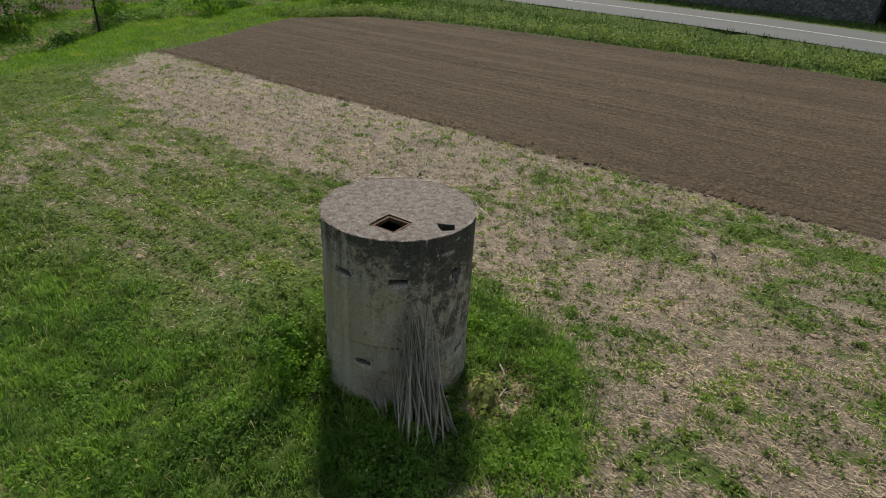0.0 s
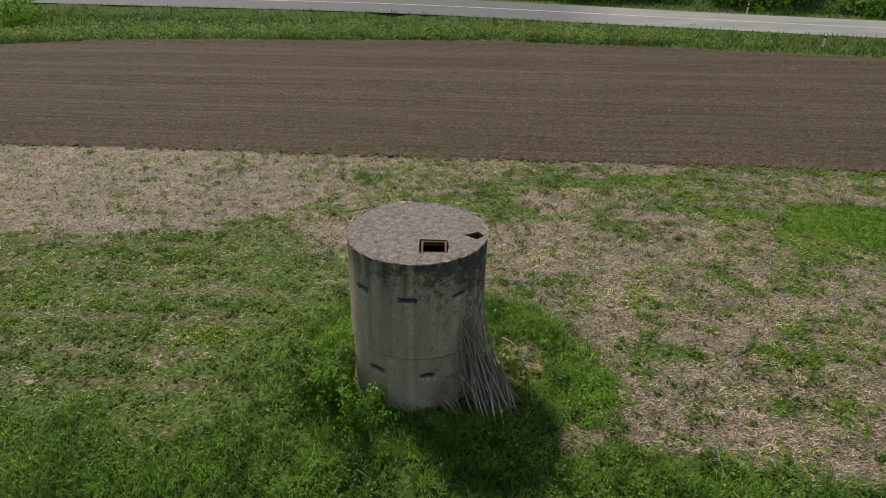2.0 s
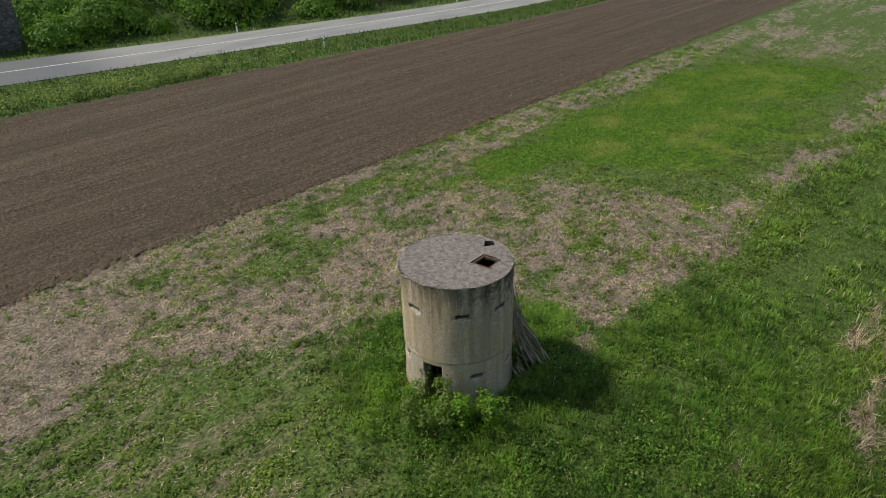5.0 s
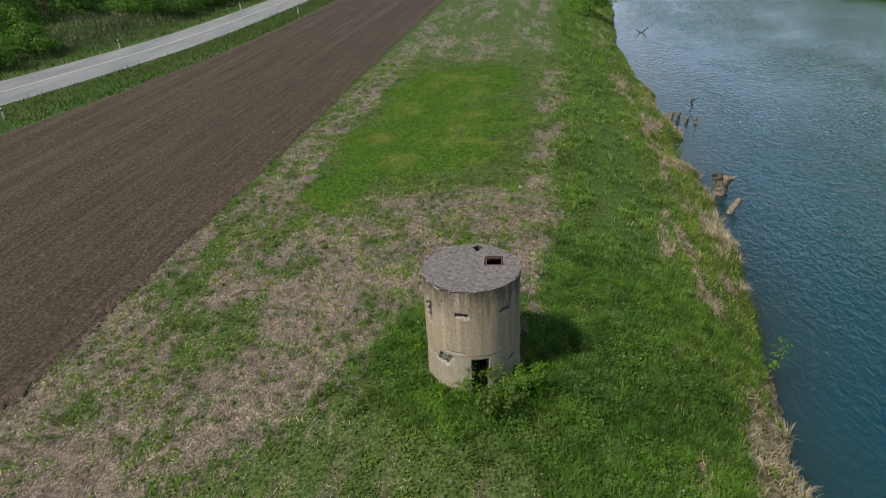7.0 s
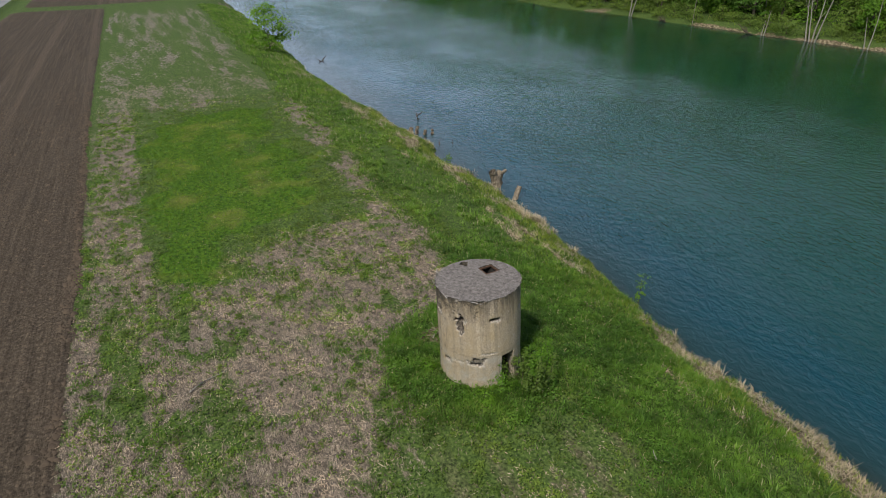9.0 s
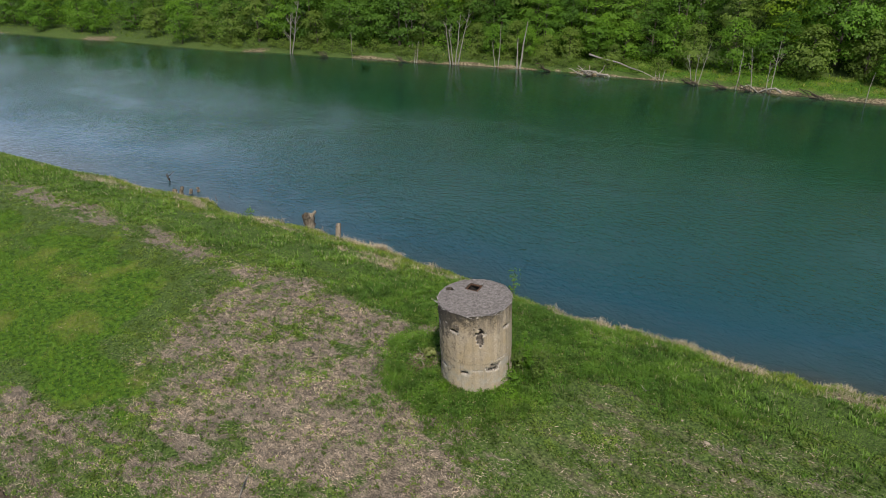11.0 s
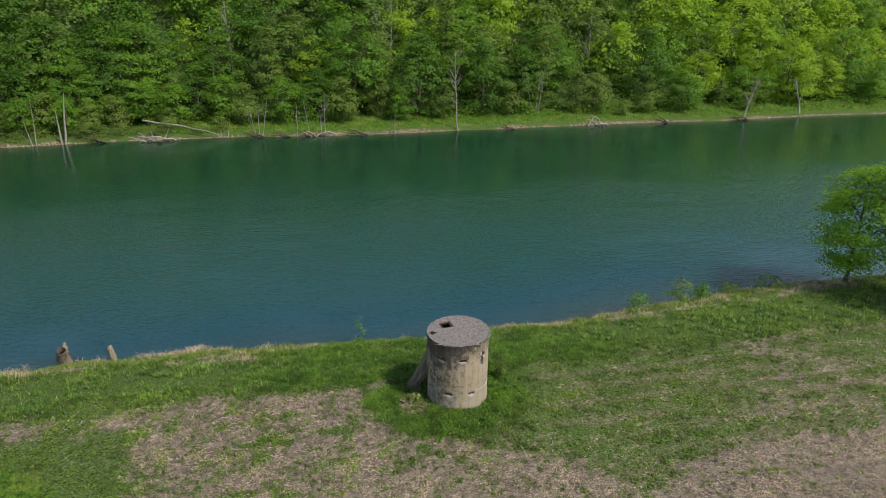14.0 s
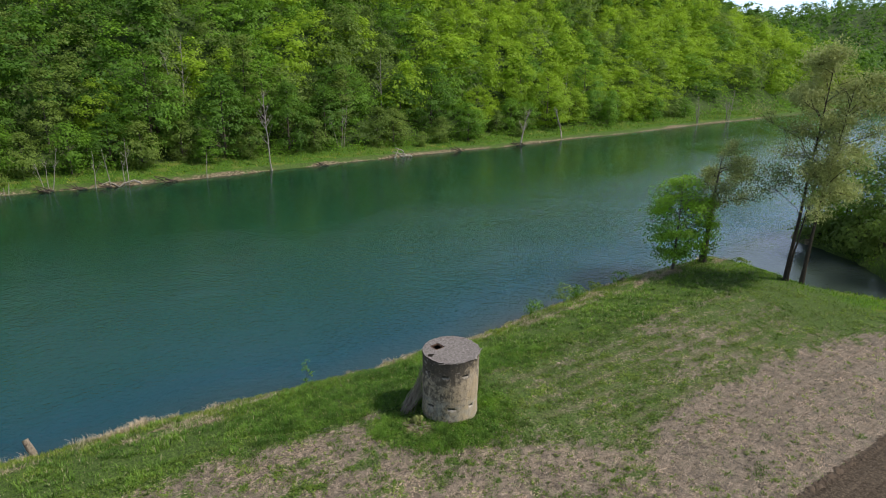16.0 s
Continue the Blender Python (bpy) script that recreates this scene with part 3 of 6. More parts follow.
quads = np.stack([i * ny + j, (i + 1) * ny + j, (i + 1) * ny + j + 1, i * ny + j + 1], -1).reshape(-1, 4)
ground = link_mesh("ground", np.stack([gx, gy, gz], -1).reshape(-1, 3), quads, M_GROUND, smooth=True)
tagged(ground, "spring meadow, maize stubble and tilled soil beside a river", "ground", kind="structure")


def clumps(x, y):
    """Small mats of grass scattered over the stubble."""
    return step(0.50, 0.64, fbm(x * 0.8 + 20, y * 1.4 + 60, 0.85, 3)) * step(0.30, 0.60, fbm(x + 5, y + 11, 3.0, 2))


def stubble_zone(x, y):
    """How much of the ground is covered by dry stubble, 0 to 1."""
    n = fbm(x, y, 3.2, 3)
    inside = step(15.9, 14.9, y)
    west = 0.92 * step(4.9, 8.2, y + 1.8 * (n - 0.5) - 3.0 * step(-13, -2, x) - 1.2 * step(-20, -36, x)) * step(-41, -33, x + 0.5 * (y - 10) + 5 * (n - 0.5)) * step(5, -7, x + 3 * (n - 0.5))
    mid = 0.76 * step(2.7, 4.0, np.hypot((x - 0.4) * 0.95, y - 0.2) + 1.6 * (n - 0.5)) * step(-3.2, -1.9, y + 1.4 * (n - 0.5)) * step(-5, 0.5, x + 0.75 * (y - 2.5)) * step(19, 13, x + 0.3 * (y - 3) + 3.5 * (n - 0.5))
    edge = 0.52 * step(10.8, 12.6, y) * step(-32, -22, x) * step(110, 70, x)
    strip = 0.78 * step(10.8, 12.2, y + 1.2 * (n - 0.5)) * step(15.2, 14.4, y) * step(6, 12, x) * step(60, 40, x)
    east = 0.46 * step(38, 52, x + 16 * (n - 0.5)) * step(-2.5, -1, y) * step(150, 120, x) * (0.3 + 1.5 * fbm(x * 0.12, y, 1.3, 3))
    lane = 0.78 * step(0.26, 0.46, fbm(x * 0.5, y, 1.5, 3)) * step(-4.0, -2.6, y + 1.2 * (n - 0.5)) * step(0.6, -1.8, y + 1.5 * (n - 0.5)) * step(9, 13, x) * step(60, 40, x)
    far_west = 0.50 * step(-10, -15, x) * step(-5.0, -3.0, y) * step(8.5, 5.0, y) * step(-38, -30, x) * step(0.40, 0.58, 0.5 * fbm(x, y, 2.6, 2) + 0.5 * fbm(x * 0.12, y, 0.8, 2))
    thin = 0.36 * step(-3, -7, x) * step(-3.5, -1.0, y) * step(-36, -30, x)
    total = np.maximum.reduce([west, mid, edge, strip, east, lane, far_west, thin]) * inside
    green = step(0.50, 0.66, fbm(x + 31, y * 1.6, 1.7, 3))
    total = total - 0.75 * bright_at(x, y)
    along = step(0.42, 0.58, fbm(x * 0.22, y, 1.3, 3)) * step(7.5, 10.5, y) * step(-6, 2, x) * step(15, 8, x)
    return np.clip(total - 0.16 * green - 0.44 * along, 0, 1)


def stubble_at(x, y):
    """The same with the grass mats that grow through it taken out."""
    return np.clip(stubble_zone(x, y) - clumps(x, y) * (0.26 + 0.18 * step(-3, 3, x)), 0, 1)


def bright_at(x, y):
    n = fbm(x, y, 4.0, 3)
    m = fbm(x + 50, y, 1.3, 3)
    xw, yw = x + 11 * (fbm(x + 7, y, 5.0, 3) - 0.5), y + 5 * (fbm(x, y + 13, 4.0, 3) - 0.5)
    a = step(13.0, 9.6, yw) * step(-2.6, 2.4, yw) * step(8.5, 19.0, xw + 0.6 * (y - 8)) * step(50, 40, xw)
    a = step(0.36, 0.80, a + 0.8 * (m - 0.5)) * (1 - 0.6 * step(0.50, 0.62, fbm(x * 0.7, y, 2.2, 3)) * step(7.5, 2.5, y))
    b = step(-36, -42, x) * step(-1, 5, y) * step(24, 12, y)
    c = 0.9 * step(-39, -43, x + 0.2 * y) * step(5, 8, y)
    e = far_shore(x) - y
    strip = 0.9 * step(1.0, 2.4, e) * step(13, 8, e) * step(55, 20, x)
    return np.clip(np.maximum.reduce([a, b, c, strip]), 0, 1)


def furrow_at(x, y):
    """Brown lines of the old maize rows showing through the meadow."""
    wave = np.sin(2 * np.pi * (y + 0.5 * (fbm(x * 0.25, y, 2.0, 2) - 0.5)) / 1.45)
    where = step(-2.0, -6.0, x) * step(-34, -28, x) * step(-4.0, -2.0, y) * step(11, 8, y)
    return np.clip(where * step(0.0, 0.75, wave) * step(0.30, 0.52, fbm(x * 0.35 + 3, y, 1.6, 3)), 0, 1)


def bare_at(x, y):
    d = y - shore(x)
    e = far_shore(x) - y
    low = step(0.35 + 0.7 * step(8, 0, x), 0.0 + 0.35 * step(8, 0, x), d + 1.2 * (fbm(x, y, 1.4, 2) - 0.5)) * step(-2, 0, d)
    patches = 0.70 * step(0.52, 0.62, fbm(x * 0.4, y * 1.5, 1.0, 3)) * step(5.6, 3.6, d + 1.5 * (fbm(x, y, 3.0, 2) - 0.5)) * step(0.4, 1.2, d)
    patches = np.maximum(patches, 0.65 * step(1.5, 0.6, abs(d - 1.1) + 2.6 * (fbm(x * 0.5, y, 1.0, 3) - 0.42)) * step(5, 1, x) * step(-14, -9, x))
    patches = np.maximum(patches, 0.9 * step(0.95, 0.5, np.hypot(x - 2.5, (y - 0.45) * 0.65) + 0.6 * (fbm(x, y, 0.5, 2) - 0.5)))
    far = step(-1, 0.3, e) * step(1.5, 0.6, e - 1.6 * (fbm(x, x * 0 + 6.0, 5.0, 3) - 0.5)) * (0.62 + 0.38 * step(0.25, 0.5, fbm(x, x * 0 + 2.0, 7.0, 3)))
    c = creek_dist(x, y)
    gully = 0.45 * step(5.0, 3.0, c) * step(-12, -4, y)
    return np.clip(np.maximum.reduce([low, patches, far, gully]), 0, 1)


flat = (gx.ravel(), gy.ravel())
beyond_road = flat[1] - np.interp(flat[0], ROAD_X, ROAD_FAR)
inland = 6.5 * step(45, 80, flat[0])
# Slope beyond the road: dark scrub soil, with the scrub's shade painted in
wood = np.maximum(step(9, 15, far_shore(flat[0]) - flat[1] + inland), 0.95 * step(1.5, 4.0, beyond_road + 3 * (fbm(*flat, 4.0, 2) - 0.5)) * step(0, 12, flat[0]))
for name, values in (("bright", bright_at(*flat)), ("stubble", stubble_at(*flat)), ("tilled", plowed(*flat)), ("bare", bare_at(*flat)), ("wood", wood), ("furrow", furrow_at(*flat))):
    a = ground.data.attributes.new(name, "FLOAT", "POINT")
    a.data.foreach_set("value", values.astype(np.float32))

# ---- water ----
wx = spaced(-2400, 1400, -60, 60, 4.0, 1.25)
wy = np.array([-700.0, -300, -160, -120, -100, -80, -60, -40, -20, -8, 0, 12, 30, 60])
ax, ay = np.meshgrid(wx, wy, indexing="ij")
nx, ny = ax.shape
i, j = np.meshgrid(np.arange(nx - 1), np.arange(ny - 1), indexing="ij")
quads = np.stack([i * ny + j, (i + 1) * ny + j, (i + 1) * ny + j + 1, i * ny + j + 1], -1).reshape(-1, 4)
water = link_mesh("water", np.stack([ax, ay, ax * 0 + WATER], -1).reshape(-1, 3), quads, M_WATER)
tagged(water, "calm teal-green river water with fine ripples", "river", kind="structure")

# ---- road ----
rx = np.concatenate([np.arange(-118, 130, 1.5), np.arange(130, 390, 12.0)])
rnear, rfar = np.interp(rx, ROAD_X, ROAD_NEAR), np.interp(rx, ROAD_X, ROAD_FAR)


def smooth_line(v, width=13):
    k = np.ones(width) / width
    return np.convolve(np.pad(v, width // 2, mode="edge"), k, mode="valid")


rnear, rfar = smooth_line(rnear), smooth_line(rfar)


def strip(name, a, b, lift, mat, label, ends=(0, None), camber=0.0):
    xs = rx[slice(*ends)]
    lo, hi = (rnear + (rfar - rnear) * a)[slice(*ends)], (rnear + (rfar - rnear) * b)[slice(*ends)]
    rows = []
    for f in (0, 0.25, 0.5, 0.75, 1):
        y = lo + (hi - lo) * f
        rows.append(np.stack([xs, y, 0 * xs + lift + camber * (1 - abs(2 * f - 1))], -1))
    V = np.concatenate(rows)
    n = len(xs)
    i, j = np.meshgrid(np.arange(4), np.arange(n - 1), indexing="ij")
    F = np.stack([i * n + j, i * n + j + 1, (i + 1) * n + j + 1, (i + 1) * n + j], -1).reshape(-1, 4)
    ob = link_mesh(name, V, F, mat)
    return tagged(ob, label, name, kind="structure")


road = strip("road", 0, 1, 0.10, M_ASPHALT, "pale grey two-lane country road of worn asphalt", camber=0.06)
line = strip("road_line", 0.49, 0.51, 0.168, M_LINE, "thin worn white centre line on the road")


# ---- the pillbox ----
LEAN = Matrix.Translation((0.0, -0.06, 0.0)) @ Matrix(((1, 0, 0.0166, 0), (0, 1, 0.034, 0), (-0.026, -0.034, 1, 0), (0, 0, 0, 1)))
R_OUT, R_IN, TOP, JOINT = 1.585, 1.20, 3.72, 1.32
SLIT, LOW_SLIT = 2.82, 0.84
UPPER = [-47, -90, -132, 175, 127, 86, 43, 1]
LOWER = [12, 57, 101, -118, -74, -29]


def arc(a, b):
    return (a - b + 180) % 360 - 180


def pillbox():
    t = thing("pillbox", 0, 0, 0, "round weathered concrete pillbox with firing slits, standing in long grass", "bunker")
    t.matrix_basis = LEAN
    na, step_z = 288, 0.04
    zs = np.arange(-0.75, TOP - 0.16 + 1e-6, step_z)
    zs[-1] = TOP - 0.16
    nz = len(zs)
    ang = np.arange(na) * 360 / na
    A, Z = np.meshgrid(ang, zs, indexing="ij")
    x, y = np.cos(np.radians(A)), np.sin(np.radians(A))
    open_cell = np.zeros((na, nz - 1), bool)
    mid = zs[:-1] + step_z / 2
    for a in UPPER:
        open_cell |= (np.abs(arc(ang + 0.625, a)) < 6.9)[:, None] & (np.abs(mid - SLIT) < 0.065)[None]
    for a in LOWER:
        open_cell |= (np.abs(arc(ang + 0.625, a)) < 6.6)[:, None] & (np.abs(mid - LOW_SLIT) < 0.06)[None]
    open_cell |= (np.abs(arc(ang + 0.625, 146)) < 2.6)[:, None] & (np.abs(mid - 1.16) < 0.06)[None]
    open_cell |= (np.abs(arc(ang + 0.625, 148)) < 7.5)[:, None] & (np.abs(mid - 0.94) < 0.035)[None]
    open_cell |= (np.abs(arc(ang + 0.625, -164)) < 10.5)[:, None] & (mid < 1.17)[None]
    # worn and broken patches: centre angle, height, half width, half height, depth
    chip = np.zeros_like(A)
    for a, z, w, h, d in ((128, 2.60, 6, 0.44, 0.12), (3, 2.72, 7, 0.26, 0.10), (150, 1.02, 13, 0.22, 0.06), (-46, 2.80, 8, 0.08, 0.04), (165, 1.38, 20, 0.05, 0.03), (-176, 0.5, 4, 0.5, 0.03), (-134, 2.82, 7, 0.05, 0.02), (125, 0.98, 9, 0.08, 0.03), (88, 2.79, 7, 0.05, 0.03), (-74, 0.82, 7, 0.06, 0.03), (-118, 0.8, 7, 0.07, 0.03), (70, 3.1, 3, 0.05, 0.05), (-10, 3.3, 8, 0.07, 0.02)):
        r = np.hypot(arc(A, a) / w, (Z - z) / h) + 1.5 * (fbm(A * 0.10 + 40, Z * 3.1 + 9, 0.35, 3) - 0.5)
        chip = np.maximum(chip, d * step(1.0, 0.62, r))
    for a, z in [(u, SLIT) for u in UPPER] + [(u, LOW_SLIT) for u in LOWER]:
        r = np.hypot(arc(A, a + 1.5) / 9.0, (Z - z + 0.03) / 0.14) + 1.3 * (fbm(A * 0.14 + 3 * z, Z * 4.0 + 2, 0.4, 3) - 0.5)
        chip = np.maximum(chip, 0.030 * step(1.0, 0.75, r))
    rough = 0.012 * (fbm(A * 0.06 + 60, Z * 1.4 + 20, 0.5, 3) - 0.5)
    boards = 0.006 * (np.floor(A / 6.0).astype(int) * 7919 % 13 / 12.0 - 0.5)
    lower = boards * step(JOINT - 0.05, JOINT + 0.05, Z) - 0.012 * step(JOINT + 0.03, JOINT - 0.05, Z + 0.06 * (fbm(A * 0.05 + 3, Z * 2, 0.6, 3) - 0.5))
    lip = 0.006 * step(0.05, 0.0, np.abs(Z - JOINT - 0.03 * (fbm(A * 0.05 + 8, A * 0 + 4, 0.5, 2) - 0.5)))
    radius = R_OUT + rough + lower + lip * (0.4 + fbm(A * 0.08 + 90, Z, 0.7, 2)) - chip * (0.5 + fbm(A * 0.3 + 30, Z * 9, 0.6, 3))
    batter = 0.035 * step(0.6, -0.4, Z)
    radius = radius + batter - 0.03 * step(TOP - 0.45, TOP - 0.16, Z) * 0
    outer = np.stack([radius * x, radius * y, Z], -1).reshape(-1, 3)
    inner = np.stack([R_IN * x, R_IN * y, Z], -1).reshape(-1, 3)
    n = na * nz
    i, j = np.nonzero(~open_cell)
    k = (i + 1) % na
    f_out = np.stack([i * nz + j, k * nz + j, k * nz + j + 1, i * nz + j + 1], -1)
    f_in = f_out[:, ::-1] + n
    reveal = []
    shut = ~open_cell
    for di, dj in ((1, 0), (-1, 0), (0, 1), (0, -1)):
        near = np.roll(shut, -di, 0) if di else (np.concatenate([shut[:, 1:], np.ones((na, 1), bool)], 1) if dj == 1 else np.concatenate([np.zeros((na, 1), bool), shut[:, :-1]], 1))
        i, j = np.nonzero(open_cell & near)
        k = (i + 1) % na
        if di == 1:
            a, b = k * nz + j, k * nz + j + 1
        elif di == -1:
            a, b = i * nz + j + 1, i * nz + j
        elif dj == 1:
            a, b = k * nz + j + 1, i * nz + j + 1
        else:
            a, b = i * nz + j, k * nz + j
        reveal.append(np.stack([a, b, b + n, a + n], -1))
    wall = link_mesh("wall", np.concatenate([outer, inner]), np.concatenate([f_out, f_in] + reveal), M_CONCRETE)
    under(wall, t)
    at = wall.data.attributes.new("chipped", "FLOAT", "POINT")
    at.data.foreach_set("value", np.concatenate([np.clip(chip.ravel() / 0.10, 0, 1), np.zeros(n)]).astype(np.float32))
    at = wall.data.attributes.new("inside", "FLOAT", "POINT")
    at.data.foreach_set("value", np.concatenate([np.zeros(n), np.ones(n)]).astype(np.float32))
    at = wall.data.attributes.new("around", "FLOAT_VECTOR", "POINT")
    board = np.stack([np.floor(A / 6.0) * 3.7, np.where(Z < JOINT, 50.0, 0.0), 0 * A], -1).reshape(-1, 3)
    at.data.foreach_set("vector", np.concatenate([board, board * 0]).astype(np.float32).ravel())
    wall.data.polygons.foreach_set("use_smooth", np.concatenate([np.ones(len(f_out), bool), np.zeros(len(wall.data.polygons) - len(f_out), bool)]))

    # roof slab with a square hatch and a broken hole at its rim
    bm = bmesh.new()

    def loop(points):
        vs = [bm.verts.new((px, py, 0)) for px, py in points]
        return [bm.edges.new((vs[q], vs[(q + 1) % len(vs)])) for q in range(len(vs))]

    gen = np.random.default_rng(3)
    worn = 0.020 * fbm(np.arange(150) * 1.0, np.zeros(150), 7.0, 3) + 0.010 * gen.random(150) + 0.03 * (gen.random(150) < 0.04)
    rim = [((R_OUT + 0.022 - worn[q]) * math.cos(2 * math.pi * q / 150), (R_OUT + 0.022 - worn[q]) * math.sin(2 * math.pi * q / 150)) for q in range(150)]
    turn = radians(HATCH[2])
    hatch = []
    for u, v in ((-0.5, -0.5), (0, -0.5), (0.5, -0.5), (0.5, 0), (0.5, 0.5), (0, 0.5), (-0.5, 0.5), (-0.5, 0)):
        u, v = u * HATCH[3] + gen.uniform(-0.022, 0.022), v * HATCH[4] + gen.uniform(-0.022, 0.022)
        hatch.append((HATCH[0] + u * math.cos(turn) - v * math.sin(turn), HATCH[1] + u * math.sin(turn) + v * math.cos(turn)))
    broken = [(HOLE[0] + r * math.cos(a) * 1.2, HOLE[1] + r * math.sin(a)) for a, r in ((0, 0.16), (0.8, 0.14), (1.5, 0.20), (2.3, 0.13), (3.1, 0.23), (3.9, 0.15), (4.8, 0.19), (5.5, 0.13))]
    edges = loop(rim) + loop(hatch) + loop(broken)
    bmesh.ops.triangle_fill(bm, use_beauty=True, use_dissolve=False, edges=edges)
    for f in bm.faces:
        if f.normal.z < 0:
            f.normal_flip()
    top = list(bm.faces)
    made = bmesh.ops.extrude_face_region(bm, geom=top)
    for v in [g for g in made["geom"] if isinstance(g, bmesh.types.BMVert)]:
        v.co.z += 0.16
    rim_edges = [e for e in bm.edges if all(abs(v.co.z - 0.16) < 1e-4 and math.hypot(v.co.x, v.co.y) > R_OUT - 0.11 for v in e.verts)]
    bmesh.ops.bevel(bm, geom=rim_edges, offset=0.014, segments=2, affect="EDGES")
    bmesh.ops.recalc_face_normals(bm, faces=list(bm.faces))
    bmesh.ops.translate(bm, verts=list(bm.verts), vec=(0, 0, TOP - 0.16))
    bm.normal_update()
    for f in bm.faces:
        f.material_index = 0 if abs(f.normal.z) > 0.35 and f.calc_center_median().z > TOP - 0.06 else 1
    roof = part("roof_slab", bm, M_ROOF, t, "flat concrete roof slab mottled with lichen")
    roof.data.materials.append(M_CONCRETE)
    # rusty angle iron round the hatch, let into the slab
    for u, v, w, d in ((0, 0.5, 1, 0), (0, -0.5, 1, 0), (0.5, 0, 0, 1), (-0.5, 0, 0, 1)):
        bm = bmesh.new()
        size = (w * HATCH[3] * 0.94 + d * 0.05, d * HATCH[4] * 0.94 + w * 0.05, 0.06)
        at_bar = Matrix.Translation((HATCH[0], HATCH[1], TOP - 0.045)) @ Matrix.Rotation(turn, 4, "Z") @ Matrix.Translation((u * (HATCH[3] - 0.11), v * (HATCH[4] - 0.11), 0))
        box(bm, size, at_bar, 0.006)
        part("hatch_frame_bar", bm, M_RUST, t, "rusty angle iron edging the roof hatch")
    # inner floor between the two storeys, with an opening
    bm = bmesh.new()
    bmesh.ops.create_circle(bm, cap_ends=True, radius=R_IN - 0.004, segments=48, matrix=Matrix.Translation((0, 0, 0.02)))
    part("floor_slab", bm, M_DARK_FLOOR, t)
    return t


HATCH = (0.46, -0.70, 6.0, 0.62, 0.62)
HOLE = (1.34, -0.06)
# Near-black floor colour carries the shade inside the pillbox too
M_DARK_FLOOR = plain("dark_inner_floor", (0.03, 0.026, 0.022), 0.95)
M_RUST = plain("rusty_iron", (0.10, 0.055, 0.035), 0.8, 0.2, 0.5, 12.0)
pillbox()


# ---- bundle of cut canes against the pillbox ----
def cane_mesh(name, length, gen):
    n = 7
    s = np.linspace(0, 1, n)
    bend = gen.uniform(-0.09, 0.09, 2)
    P = np.stack([bend[0] * np.sin(s * math.pi) * length, bend[1] * np.sin(s * math.pi) * length, s * length], -1)
    P[:, :2] += gen.uniform(-0.008, 0.008, (n, 2))
    V, F = tube(P, 0.017 - 0.011 * s, 5)
    ob = link_mesh(name, V, F, M_CANE, smooth=True)
    return ob


def canes():
    t = thing("cane_bundle", 2.0, -1.6, -0.22, "bundle of dry grey canes leaning on the concrete wall", "cane bundle")
    gen = np.random.default_rng(11)
    meshes = []
    for k in range(8):
        ob = cane_mesh("cane", 1.0, gen)
        meshes.append(ob.data)
        bpy.data.objects.remove(ob)
    for k in range(66):
        side = gen.uniform(-1, 1)
        a = radians(-33 + 8 * side + gen.normal(0, 7))
        foot_r = 2.5 + gen.uniform(-0.38, 0.45)
        spread = radians(-34 + 9 * side + gen.normal(0, 4.5))
        foot = Vector((foot_r * math.cos(spread), foot_r * math.sin(spread), -0.24))
        hz = 1.95 - 0.75 * abs(side) ** 1.5 + gen.normal(0, 0.32)
        hit = Vector(((R_OUT + 0.05 + gen.uniform(0, 0.10)) * math.cos(a), (R_OUT + 0.05) * math.sin(a) - 0.05, hz))
        way = (hit - foot)
        ln = way.length * gen.uniform(1.0, 1.18)
        ob = new("cane", meshes[k % 8])
        m = way.to_track_quat("Z", "X").to_matrix().to_4x4()
        ob.parent = t
        ob.matrix_basis = Matrix.Translation(foot - Vector((2.0, -1.6, -0.22))) @ m @ Matrix.Rotation(gen.uniform(0, 6.28), 4, "Z") @ Matrix.Diagonal((*(gen.uniform(1.0, 2.1),) * 2, ln, 1))
    for k in range(14):
        a = radians(-66 + gen.normal(0, 5))
        foot = Vector((2.15 * math.cos(radians(-54)) + gen.normal(0, 0.08), 2.15 * math.sin(radians(-54)) + gen.normal(0, 0.08), -0.22))
        hit = Vector((1.72 * math.cos(a), 1.72 * math.sin(a) - 0.05, 0.55 + gen.normal(0, 0.12)))
        way = hit - foot
        ob = new("cane", meshes[k % 8])
        ob.parent = t
        ob.matrix_basis = Matrix.Translation(foot - Vector((2.0, -1.6, -0.22))) @ way.to_track_quat("Z", "X").to_matrix().to_4x4() @ Matrix.Diagonal((1.1, 1.1, way.length * gen.uniform(0.8, 1.2), 1))


canes()


# ---- grass, weeds and straw ----
def scatter(n, x0, x1, y0, y1, keep):
    """n tries on a rectangle of the plan; keep(x, y) is the chance that one stays."""
    x, y = rng.uniform(x0, x1, n), rng.uniform(y0, y1, n)
    ok = rng.random(n) < keep(x, y)
    return x[ok], y[ok]


